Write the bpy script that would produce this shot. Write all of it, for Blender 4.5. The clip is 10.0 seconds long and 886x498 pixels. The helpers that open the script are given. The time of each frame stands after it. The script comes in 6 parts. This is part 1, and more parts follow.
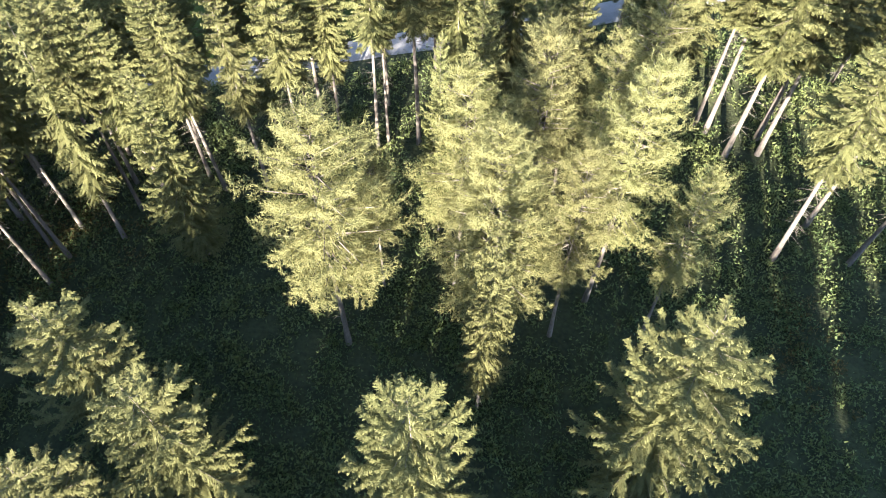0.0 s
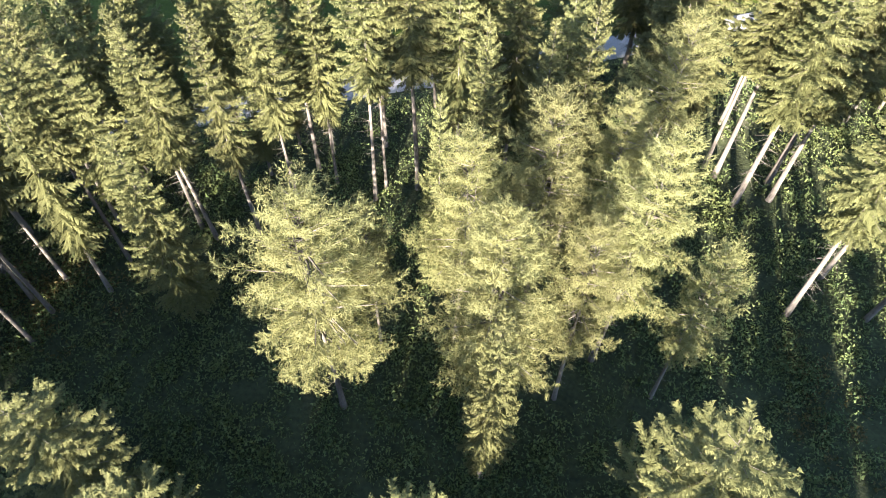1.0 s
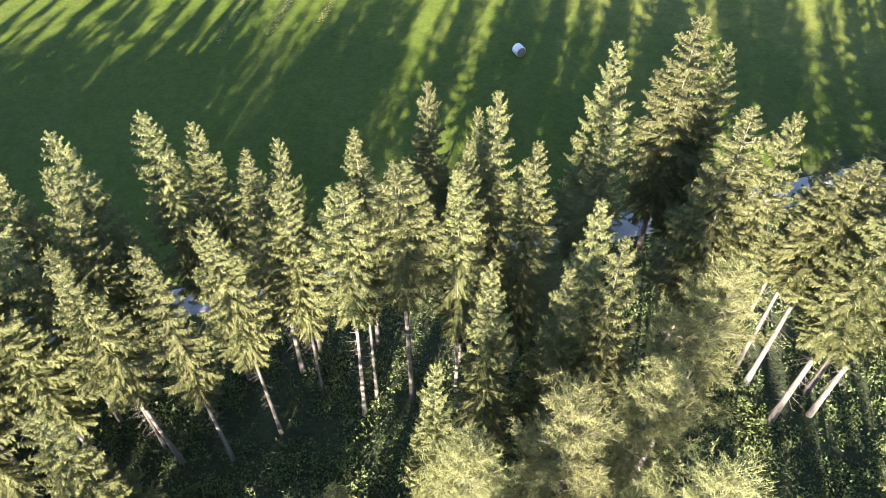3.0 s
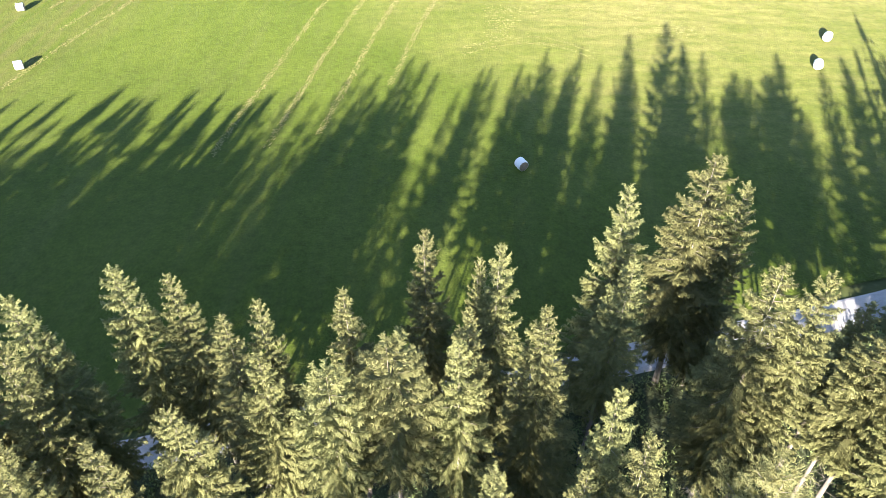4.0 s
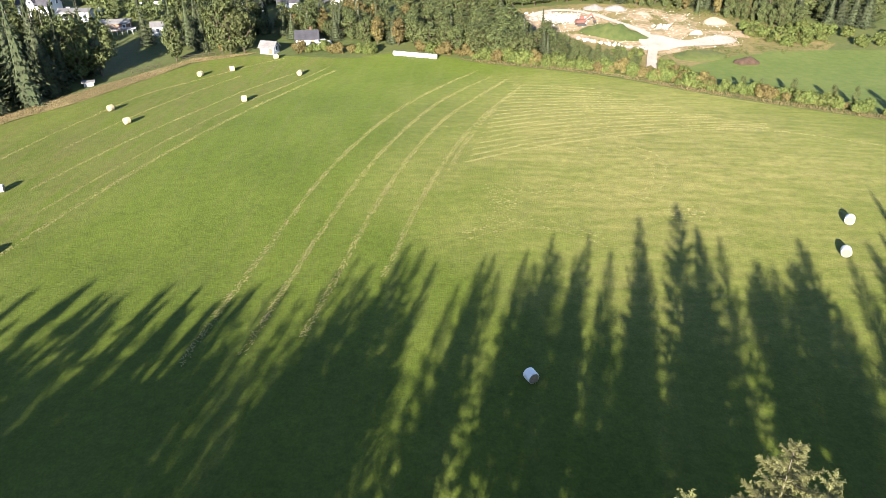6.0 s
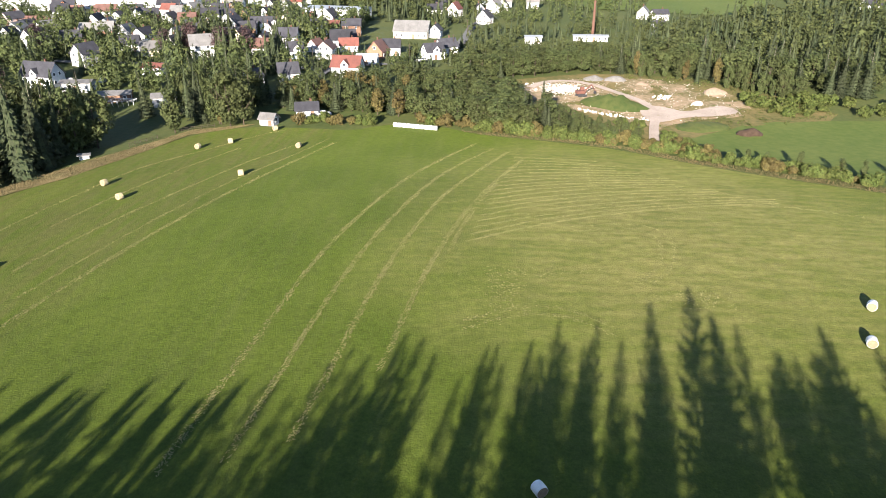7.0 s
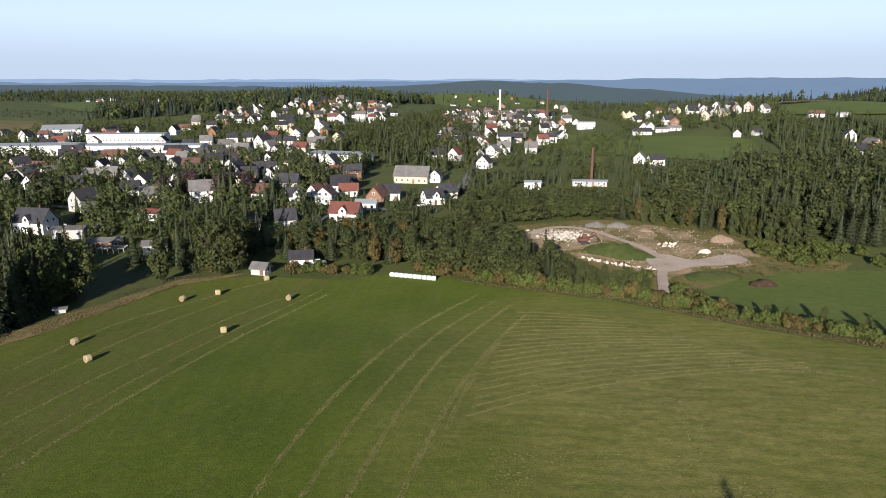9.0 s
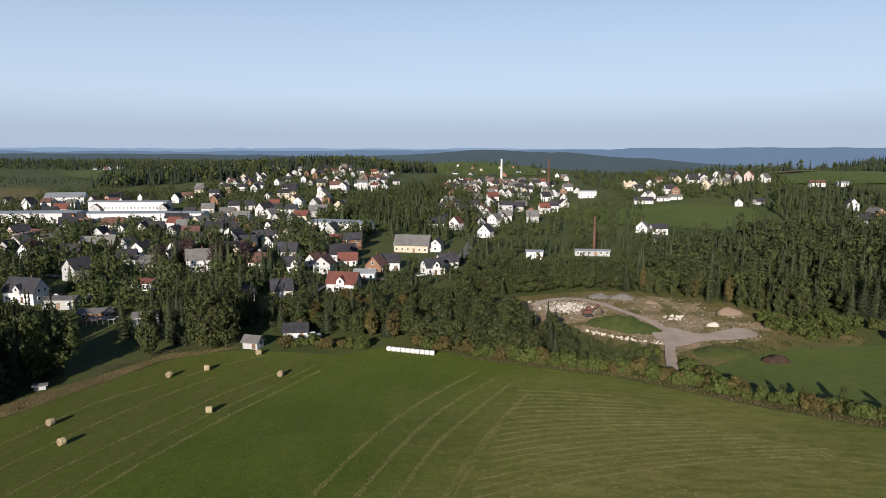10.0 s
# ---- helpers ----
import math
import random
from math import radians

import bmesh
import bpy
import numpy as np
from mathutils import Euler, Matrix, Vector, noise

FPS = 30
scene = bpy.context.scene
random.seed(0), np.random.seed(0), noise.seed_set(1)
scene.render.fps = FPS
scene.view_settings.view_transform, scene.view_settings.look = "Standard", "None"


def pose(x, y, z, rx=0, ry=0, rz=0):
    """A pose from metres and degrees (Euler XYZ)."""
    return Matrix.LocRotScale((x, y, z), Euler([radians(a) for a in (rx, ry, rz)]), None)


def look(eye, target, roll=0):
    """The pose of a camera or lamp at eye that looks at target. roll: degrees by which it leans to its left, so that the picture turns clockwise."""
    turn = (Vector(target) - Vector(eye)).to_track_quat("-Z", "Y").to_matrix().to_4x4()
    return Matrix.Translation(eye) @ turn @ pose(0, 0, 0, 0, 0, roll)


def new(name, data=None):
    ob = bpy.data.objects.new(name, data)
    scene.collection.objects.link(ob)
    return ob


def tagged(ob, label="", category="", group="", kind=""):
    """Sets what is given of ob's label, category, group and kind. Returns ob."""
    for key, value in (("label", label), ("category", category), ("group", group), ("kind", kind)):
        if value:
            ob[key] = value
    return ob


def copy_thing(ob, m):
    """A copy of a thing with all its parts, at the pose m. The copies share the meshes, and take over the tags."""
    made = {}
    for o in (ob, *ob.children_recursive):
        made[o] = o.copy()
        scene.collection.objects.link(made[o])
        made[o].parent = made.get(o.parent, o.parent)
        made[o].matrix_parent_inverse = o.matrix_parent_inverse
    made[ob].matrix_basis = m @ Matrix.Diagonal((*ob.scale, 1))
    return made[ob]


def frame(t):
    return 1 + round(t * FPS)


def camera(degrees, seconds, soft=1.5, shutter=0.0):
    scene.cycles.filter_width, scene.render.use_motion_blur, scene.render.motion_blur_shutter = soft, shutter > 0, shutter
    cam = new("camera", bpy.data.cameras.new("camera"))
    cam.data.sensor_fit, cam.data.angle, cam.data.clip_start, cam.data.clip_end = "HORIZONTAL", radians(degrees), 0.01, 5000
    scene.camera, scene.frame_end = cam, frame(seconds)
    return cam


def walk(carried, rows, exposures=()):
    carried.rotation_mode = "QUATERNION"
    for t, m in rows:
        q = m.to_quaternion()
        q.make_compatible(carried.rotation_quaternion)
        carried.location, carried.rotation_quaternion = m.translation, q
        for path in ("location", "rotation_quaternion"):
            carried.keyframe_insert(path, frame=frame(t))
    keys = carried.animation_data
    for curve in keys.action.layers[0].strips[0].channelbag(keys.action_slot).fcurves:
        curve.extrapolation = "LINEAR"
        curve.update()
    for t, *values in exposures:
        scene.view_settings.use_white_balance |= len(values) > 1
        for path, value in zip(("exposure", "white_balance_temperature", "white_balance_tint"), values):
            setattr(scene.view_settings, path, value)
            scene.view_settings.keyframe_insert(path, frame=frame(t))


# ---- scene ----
cam = camera(65.0, 10.0, 0.8)
PATH = [
    (0, (4.537, -4.916, 46.83), (4.501, -3.76, 45.199), 0.8),
    (0.5, (4.394, -2.732, 47.047), (4.36, -1.575, 45.415), 0.8),
    (1, (4.377, -0.392, 47.175), (4.34, 0.776, 45.552), 0.8),
    (1.5, (4.332, 2.162, 47.326), (4.294, 3.346, 45.714), 0.8),
    (2, (4.262, 4.637, 47.451), (4.222, 5.846, 45.858), 0.7),
    (2.2, (4.216, 5.699, 47.432), (4.176, 6.946, 45.87), 0.7),
    (3.3, (4.429, 13.371, 48.817), (4.361, 14.772, 47.39), 0.5),
    (3.5, (4.367, 14.611, 48.924), (4.297, 16.044, 47.53), 0.5),
    (4, (4.283, 17.771, 49.076), (4.206, 19.285, 47.771), 0.3),
    (4.5, (4.176, 20.98, 49.25), (4.095, 22.56, 48.027), 0.2),
    (5, (4.021, 24.289, 49.417), (3.939, 25.924, 48.268), 0.3),
    (5.5, (3.92, 27.547, 49.693), (3.834, 29.233, 48.62), 0.2),
    (5.7, (3.794, 28.755, 49.78), (3.709, 30.464, 48.745), 0.1),
    (7, (3.491, 36.833, 51.031), (3.397, 38.649, 50.2), 0.0),
    (7.5, (3.336, 39.831, 51.428), (3.241, 41.685, 50.683), 0.0),
    (8, (3.057, 42.795, 51.602), (2.962, 44.683, 50.947), 0.1),
    (8.5, (3.006, 45.894, 51.901), (2.909, 47.811, 51.337), 0.1),
    (9, (3.517, 48.645, 52.277), (3.413, 50.586, 51.807), 0.0),
    (9.5, (3.754, 51.412, 52.566), (3.646, 53.374, 52.192), 0.0),
    (10, (4.075, 54.326, 52.639), (3.962, 56.302, 52.357), 0.1),
]
walk(cam, [(t, look(eye, target, roll)) for t, eye, target, roll in PATH],
     [(0.0, 3.25, 6350, 14), (2.2, 3.15, 6350, 14), (3.5, 3.22, 6350, 14), (4.5, 3.12, 6350, 14), (5.5, 2.80, 6400, 14), (7.0, 2.10, 6400, 13), (7.5, 1.93, 6350, 13), (8.0, 1.68, 6350, 13), (9.0, 0.91, 6400, 13), (10.0, 0.54, 6400, 13)])

# ---- world and sun ----
SUN_AZ, SUN_EL = radians(11.2), radians(15.6)   # way the light travels, clockwise from +y; height of the sun
world = bpy.data.worlds.new("sky")
scene.world = world
world.use_nodes = True
wn = world.node_tree
sky = wn.nodes.new("ShaderNodeTexSky")
sky.sky_type, sky.sun_disc = "NISHITA", False
sky.sun_elevation, sky.sun_rotation = SUN_EL, SUN_AZ + math.pi
sky.altitude, sky.air_density, sky.dust_density, sky.ozone_density = 1800, 1.0, 0.3, 1.5
# a layer of haze, the same all round, over the lowest part of the sky
co = wn.nodes.new("ShaderNodeTexCoord")
sep = wn.nodes.new("ShaderNodeSeparateXYZ")
wn.links.new(co.outputs["Generated"], sep.inputs[0])
below = sky.outputs[0]
for low, high, share, tone in ((0.02, 0.42, 0.88, (5.75, 7.1, 8.7)), (0.015, 0.085, 0.75, (3.95, 4.9, 6.2))):
    fade = wn.nodes.new("ShaderNodeMapRange")
    fade.interpolation_type = "SMOOTHSTEP"
    fade.inputs["From Min"].default_value, fade.inputs["From Max"].default_value = low, high
    fade.inputs["To Min"].default_value, fade.inputs["To Max"].default_value = share, 0.0
    wn.links.new(sep.outputs[2], fade.inputs[0])
    veil = wn.nodes.new("ShaderNodeMix")
    veil.data_type = "RGBA"
    wn.links.new(fade.outputs[0], veil.inputs["Factor"])
    wn.links.new(below, veil.inputs["A"])
    veil.inputs["B"].default_value = (*tone, 1)
    below = veil.outputs["Result"]
wn.links.new(below, wn.nodes["Background"].inputs[0])
wn.nodes["Background"].inputs[1].default_value = 0.068
lamp = bpy.data.lights.new("sun", "SUN")
lamp.energy, lamp.angle, lamp.color = 5.0, radians(0.6), (1.0, 0.91, 0.78)
sun = new("sun", lamp)
way = Vector((math.sin(SUN_AZ) * math.cos(SUN_EL), math.cos(SUN_AZ) * math.cos(SUN_EL), -math.sin(SUN_EL)))
sun.matrix_world = Matrix.Translation((0, -80, 120)) @ way.to_track_quat("-Z", "Y").to_matrix().to_4x4()


# ---- materials ----
def material(name, a, b, scale=1.0, fine=12.0, rough=0.85, bump=0.3, spread=0.0, island=False, metal=0.0, see=0.0, stretch=(1, 1, 1), dist=0.05, lace=0.0):
    """Two colours mixed by a coarse and a fine noise, varied object by object or piece by piece."""
    m = bpy.data.materials.new(name)
    m.use_nodes = True
    t = m.node_tree
    n, l = t.nodes, t.links
    p = n["Principled BSDF"]
    co = n.new("ShaderNodeTexCoord")
    mp = n.new("ShaderNodeMapping")
    mp.inputs["Scale"].default_value = stretch
    l.new(co.outputs["Object"], mp.inputs[0])
    n1, n2 = n.new("ShaderNodeTexNoise"), n.new("ShaderNodeTexNoise")
    n1.inputs["Scale"].default_value, n2.inputs["Scale"].default_value = scale, fine
    n1.inputs["Detail"].default_value, n2.inputs["Detail"].default_value = 4, 3
    for k in (n1, n2):
        l.new(mp.outputs[0], k.inputs["Vector"])
    add = n.new("ShaderNodeMath")
    add.operation = "ADD"
    l.new(n1.outputs[0], add.inputs[0])
    l.new(n2.outputs[0], add.inputs[1])
    r = n.new("ShaderNodeMapRange")
    r.inputs["From Min"].default_value, r.inputs["From Max"].default_value = 0.72, 1.28
    l.new(add.outputs[0], r.inputs[0])
    mix = n.new("ShaderNodeMix")
    mix.data_type = "RGBA"
    l.new(r.outputs[0], mix.inputs["Factor"])
    mix.inputs["A"].default_value, mix.inputs["B"].default_value = (*a, 1), (*b, 1)
    out = mix.outputs["Result"]
    if spread:
        src = n.new("ShaderNodeNewGeometry").outputs["Random Per Island"] if island else n.new("ShaderNodeObjectInfo").outputs["Random"]
        hsv = n.new("ShaderNodeHueSaturation")
        v = n.new("ShaderNodeMapRange")
        v.inputs["To Min"].default_value, v.inputs["To Max"].default_value = 1 - spread, 1 + spread
        l.new(src, v.inputs[0])
        if island:
            each = n.new("ShaderNodeMapRange")
            each.inputs["To Min"].default_value, each.inputs["To Max"].default_value = 0.84, 1.16
            l.new(n.new("ShaderNodeObjectInfo").outputs["Random"], each.inputs[0])
            both = n.new("ShaderNodeMath")
            both.operation = "MULTIPLY"
            l.new(v.outputs[0], both.inputs[0])
            l.new(each.outputs[0], both.inputs[1])
            l.new(both.outputs[0], hsv.inputs["Value"])
        else:
            l.new(v.outputs[0], hsv.inputs["Value"])
        if island:
            h = n.new("ShaderNodeMapRange")
            h.inputs["To Min"].default_value, h.inputs["To Max"].default_value = 0.492, 0.506
            l.new(n.new("ShaderNodeObjectInfo").outputs["Random"], h.inputs[0])
            l.new(h.outputs[0], hsv.inputs["Hue"])
        l.new(out, hsv.inputs["Color"])
        out = hsv.outputs[0]
    l.new(out, p.inputs["Base Color"])
    p.inputs["Roughness"].default_value, p.inputs["Metallic"].default_value = rough, metal
    if rough >= 0.9:
        p.inputs["Diffuse Roughness"].default_value = 0.3
        p.inputs["Specular IOR Level"].default_value = 0.2
    if bump:
        bp = n.new("ShaderNodeBump")
        bp.inputs["Strength"].default_value, bp.inputs["Distance"].default_value = bump, dist
        l.new(n2.outputs[0], bp.inputs["Height"])
        l.new(bp.outputs[0], p.inputs["Normal"])
    if see:
        p.inputs["Specular IOR Level"].default_value = 0.2
        tr = n.new("ShaderNodeBsdfTranslucent")
        l.new(out, tr.inputs["Color"])
        ms = n.new("ShaderNodeMixShader")
        ms.inputs[0].default_value = see
        l.new(p.outputs[0], ms.inputs[1])
        l.new(tr.outputs[0], ms.inputs[2])
        l.new(ms.outputs[0], n["Material Output"].inputs["Surface"])
        if lace:
            # gaps between the needles
            n3 = n.new("ShaderNodeTexNoise")
            n3.inputs["Scale"].default_value, n3.inputs["Detail"].default_value = lace, 1
            l.new(co.outputs["Object"], n3.inputs["Vector"])
            gap = n.new("ShaderNodeMath")
            gap.operation = "GREATER_THAN"
            gap.inputs[1].default_value = 0.56
            l.new(n3.outputs[0], gap.inputs[0])
            clear = n.new("ShaderNodeBsdfTransparent")
            cut = n.new("ShaderNodeMixShader")
            l.new(gap.outputs[0], cut.inputs[0])
            l.new(ms.outputs[0], cut.inputs[1])
            l.new(clear.outputs[0], cut.inputs[2])
            l.new(cut.outputs[0], n["Material Output"].inputs["Surface"])
    return m


FAR_SPRUCE = material("forest_needles", (0.110, 0.116, 0.045), (0.165, 0.160, 0.062), 0.4, 6, 0.7, 0, 0.25, True, see=0.1)
SPRUCE = material("spruce_needles", (0.107, 0.115, 0.044), (0.162, 0.161, 0.062), 0.4, 6, 0.85, 0, 0.14, True, see=0.3, lace=26)
LARCH = material("larch_needles", (0.184, 0.188, 0.078), (0.238, 0.232, 0.098), 0.4, 6, 0.85, 0, 0.12, True, see=0.5, lace=26)
FIRS = material("dark_needles", (0.0215, 0.0320, 0.0150), (0.0480, 0.0545, 0.0240), 0.12, 5, 0.8, 0, 0.35, True, see=0.12)
# spruce green shifted darker and bluish: distance haze put into the needle colour
HAZED_FIRS = material("hazed_hill_needles", (0.0165, 0.0265, 0.0180), (0.032, 0.042, 0.028), 0.12, 5, 0.85, 0, 0.3, True, see=0.1)
COPPER = material("copper_leaves", (0.022, 0.012, 0.012), (0.045, 0.020, 0.020), 0.3, 5, 0.7, 0, 0.3, True)
DARKBARK = material("dark_bark", (0.035, 0.028, 0.02), (0.08, 0.06, 0.045), 1.2, 12, 0.9, 0.5, 0.2)
PAINT = material("car_paint", (0.30, 0.31, 0.33), (0.34, 0.35, 0.37), 1, 6, 0.3, 0, 0.6)
RUBBER = material("rubber", (0.02, 0.02, 0.02), (0.035, 0.035, 0.035), 2, 9, 0.8, 0)
LEAF = material("broad_leaves", (0.038, 0.053, 0.0190), (0.076, 0.086, 0.0285), 0.12, 5, 0.8, 0, 0.35, True, see=0.25)
SHRUB = material("shrub_leaves", (0.072, 0.108, 0.040), (0.150, 0.170, 0.060), 0.12, 3, 0.8, 0, 0.3, True, see=0.25)
AUTUMN = material("autumn_leaves", (0.080, 0.072, 0.022), (0.105, 0.080, 0.03), 0.3, 5, 0.7, 0, 0.4, True, see=0.25)
BARK = material("bark", (0.095, 0.080, 0.067), (0.18, 0.160, 0.135), 1.2, 14, 0.9, 0.6, 0.2, stretch=(1, 1, 0.25))
FLOOR = material("forest_floor", (0.0304, 0.0371, 0.0186), (0.0607, 0.0709, 0.0304), 0.35, 3.0, 0.95, 0.8, dist=0.15)
GRASS = material("rough_grass", (0.030, 0.045, 0.0110), (0.058, 0.064, 0.0190), 0.03, 0.6, 0.9, 0.6, dist=0.2)
MEADOW = material("meadow_grass", (0.040, 0.062, 0.010), (0.066, 0.082, 0.019), 0.03, 0.6, 0.9, 0.4, dist=0.1)
DRY = material("dry_grass", (0.136, 0.102, 0.051), (0.085, 0.0748, 0.0306), 0.2, 2.5, 0.95, 0.6, 0.35, True, dist=0.1)
HAY = material("loose_hay", (0.215, 0.190, 0.080), (0.145, 0.142, 0.050), 0.3, 5, 0.95, 0.0, 0.3, True)
GRAVEL = material("gravel", (0.24, 0.23, 0.225), (0.34, 0.33, 0.325), 0.4, 8, 0.95, 0.4)
SAND = material("quarry_rubble", (0.17, 0.12, 0.085), (0.24, 0.185, 0.14), 0.12, 1.5, 0.95, 0.8, dist=0.2)
SOIL = material("spoil", (0.080, 0.072, 0.030), (0.235, 0.170, 0.115), 0.14, 0.9, 0.95, 0.8, dist=0.2)
STONE = material("pale_stone", (0.36, 0.32, 0.28), (0.54, 0.50, 0.45), 0.6, 6, 0.9, 0.5, 0.2)
YARD = material("yard_gravel", (0.190, 0.155, 0.130), (0.290, 0.245, 0.210), 0.15, 2.5, 0.95, 0.5, dist=0.1)
HEDGE = material("hedge_leaves", (0.0456, 0.073, 0.016), (0.108, 0.114, 0.0319), 0.10, 3, 0.8, 0, 0.35, True, see=0.25)
HEATH = material("rough_pasture", (0.050, 0.054, 0.016), (0.125, 0.096, 0.040), 0.05, 0.7, 0.95, 0.7, dist=0.2)
HEAP = material("gravel_pile", (0.10, 0.094, 0.088), (0.17, 0.16, 0.15), 0.5, 5, 0.95, 0.6, dist=0.1)
DUNG = material("dung", (0.028, 0.018, 0.012), (0.055, 0.036, 0.024), 1.0, 7, 0.95, 0.8, dist=0.1)
ASPHALT = material("asphalt", (0.06, 0.06, 0.06), (0.11, 0.11, 0.11), 0.1, 3, 0.9, 0.2)
WRAP = material("bale_wrap", (0.518, 0.518, 0.503), (0.607, 0.607, 0.592), 2.0, 20, 0.35, 0.3, 0.06)
STRAW = material("straw", (0.3, 0.246, 0.144), (0.432, 0.36, 0.216), 3.0, 30, 0.95, 0.8, 0.12)
BALE_END = material("bale_end", (0.17, 0.125, 0.08), (0.27, 0.20, 0.13), 4.0, 30, 0.95, 0.8, 0.1)
WHITE = material("white_render", (0.46, 0.46, 0.465), (0.58, 0.58, 0.575), 0.3, 4, 0.9, 0.1, 0.2)
CREAM = material("cream_render", (0.42, 0.37, 0.28), (0.50, 0.45, 0.35), 0.3, 4, 0.9, 0.1, 0.06)
GREYW = material("grey_render", (0.30, 0.30, 0.30), (0.42, 0.42, 0.41), 0.3, 4, 0.9, 0.1, 0.08)
PINK = material("pink_render", (0.46, 0.34, 0.31), (0.54, 0.42, 0.38), 0.3, 4, 0.9, 0.1, 0.05)
ORANGE = material("orange_render", (0.50, 0.17, 0.05), (0.58, 0.22, 0.08), 0.3, 4, 0.9, 0.1, 0.05)
BROWNW = material("brown_boards", (0.16, 0.09, 0.06), (0.24, 0.14, 0.09), 0.5, 8, 0.9, 0.3, 0.15)
SLATE = material("slate_roof", (0.022, 0.022, 0.027), (0.046, 0.046, 0.053), 0.5, 5, 0.9, 0.4, 0.25)
GREYR = material("grey_roof", (0.085, 0.082, 0.08), (0.15, 0.145, 0.14), 0.5, 5, 0.8, 0.4, 0.2)
REDR = material("red_tile_roof", (0.095, 0.032, 0.024), (0.150, 0.052, 0.038), 0.5, 5, 0.8, 0.4, 0.2)
BROWNR = material("brown_tile_roof", (0.085, 0.042, 0.032), (0.14, 0.07, 0.055), 0.5, 5, 0.8, 0.4, 0.2)
METALR = material("sheet_roof", (0.224, 0.24, 0.256), (0.304, 0.32, 0.336), 0.1, 2, 0.45, 0.1, 0.08)
BRICK = material("chimney_brick", (0.078, 0.042, 0.03), (0.12, 0.066, 0.048), 0.5, 6, 0.9, 0.4, 0.1)
PANE = material("window_glass", (0.03, 0.035, 0.045), (0.05, 0.055, 0.065), 0.5, 3, 0.12, 0, 0.1)
FRAME = material("window_frame", (0.72, 0.72, 0.70), (0.8, 0.8, 0.78), 1, 6, 0.6, 0)
DOORM = material("door_wood", (0.12, 0.07, 0.04), (0.2, 0.12, 0.07), 1, 8, 0.6, 0.1, 0.3)
RUST = material("rust_paint", (0.090, 0.036, 0.026), (0.150, 0.062, 0.042), 1.0, 8, 0.6, 0.1)


def field_material():
    """Mown grass: fresh green, drier towards the crest, with faint mowing bands."""
    m = bpy.data.materials.new("mown_field")
    m.use_nodes = True
    n, l = m.node_tree.nodes, m.node_tree.links
    p = n["Principled BSDF"]
    co = n.new("ShaderNodeTexCoord")

    def noise_at(scale, detail, stretch=(1, 1, 1), turn=0.0):
        mp = n.new("ShaderNodeMapping")
        mp.inputs["Scale"].default_value, mp.inputs["Rotation"].default_value = stretch, (0, 0, turn)
        l.new(co.outputs["Object"], mp.inputs[0])
        k = n.new("ShaderNodeTexNoise")
        k.inputs["Scale"].default_value, k.inputs["Detail"].default_value = scale, detail
        l.new(mp.outputs[0], k.inputs["Vector"])
        return k.outputs[0]

    def math2(op, a, b):
        k = n.new("ShaderNodeMath")
        k.operation = op
        for s, v in zip(k.inputs, (a, b)):
            if isinstance(v, float):
                s.default_value = v
            else:
                l.new(v, s)
        return k.outputs[0]

    def blend(f, a, b):
        k = n.new("ShaderNodeMix")
        k.data_type = "RGBA"
        l.new(f, k.inputs["Factor"])
        for s, v in ((k.inputs["A"], a), (k.inputs["B"], b)):
            if isinstance(v, tuple):
                s.default_value = (*v, 1)
            else:
                l.new(v, s)
        return k.outputs["Result"]

    def span(v, a, b):
        k = n.new("ShaderNodeMapRange")
        k.inputs["From Min"].default_value, k.inputs["From Max"].default_value = a, b
        l.new(v, k.inputs[0])
        return k.outputs[0]
    fine = noise_at(2.2, 4)
    green = blend(span(math2("ADD", fine, noise_at(0.05, 3)), 0.75, 1.25), (0.0385, 0.0575, 0.0054), (0.0605, 0.0805, 0.0100))
    # drier aftermath round the crest, streaked across by the rake
    d = n.new("ShaderNodeVectorMath")
    d.operation = "DISTANCE"
    sc = n.new("ShaderNodeVectorMath")
    sc.operation = "MULTIPLY"
    sc.inputs[1].default_value = (1.0, 0.8, 0.0)
    l.new(co.outputs["Object"], sc.inputs[0])
    l.new(sc.outputs[0], d.inputs[0])
    d.inputs[1].default_value = (40, 126, 0)
    near = span(math2("ADD", d.outputs["Value"], math2("MULTIPLY", noise_at(0.06, 3), 45.0)), 85.0, 42.0)
    rake = span(noise_at(0.7, 4, (0.28, 1.0, 1), 0.30), 0.36, 0.68)
    dry = math2("MULTIPLY", near, math2("ADD", math2("MULTIPLY", rake, 0.50), 0.35))
    out = blend(dry, green, (0.150, 0.136, 0.046))
    sx = n.new("ShaderNodeSeparateXYZ")
    l.new(co.outputs["Object"], sx.inputs[0])
    left = span(math2("ADD", math2("ADD", sx.outputs[0], math2("MULTIPLY", sx.outputs[1], -0.22)), math2("MULTIPLY", noise_at(0.08, 2), 10.0)), -76.0, -84.0)
    out = blend(math2("MULTIPLY", left, math2("MULTIPLY", span(noise_at(0.8, 3, (1.0, 0.10, 1), -0.35), 0.35, 0.65), 0.75)), out, (0.068, 0.067, 0.019))
    bands = span(noise_at(0.5, 4, (1.0, 0.09, 1), -0.30), 0.45, 0.72)
    out = blend(math2("MULTIPLY", bands, 0.22), out, (0.078, 0.082, 0.026))
    # stubble and tufts
    k = n.new("ShaderNodeHueSaturation")
    grain = math2("MULTIPLY", math2("ADD", noise_at(5.0, 5, (1.0, 0.6, 1), 0.3), noise_at(0.9, 3)), 1.0)
    t2 = n.new("ShaderNodeMapRange")
    t2.inputs["From Min"].default_value, t2.inputs["From Max"].default_value = 0.7, 1.3
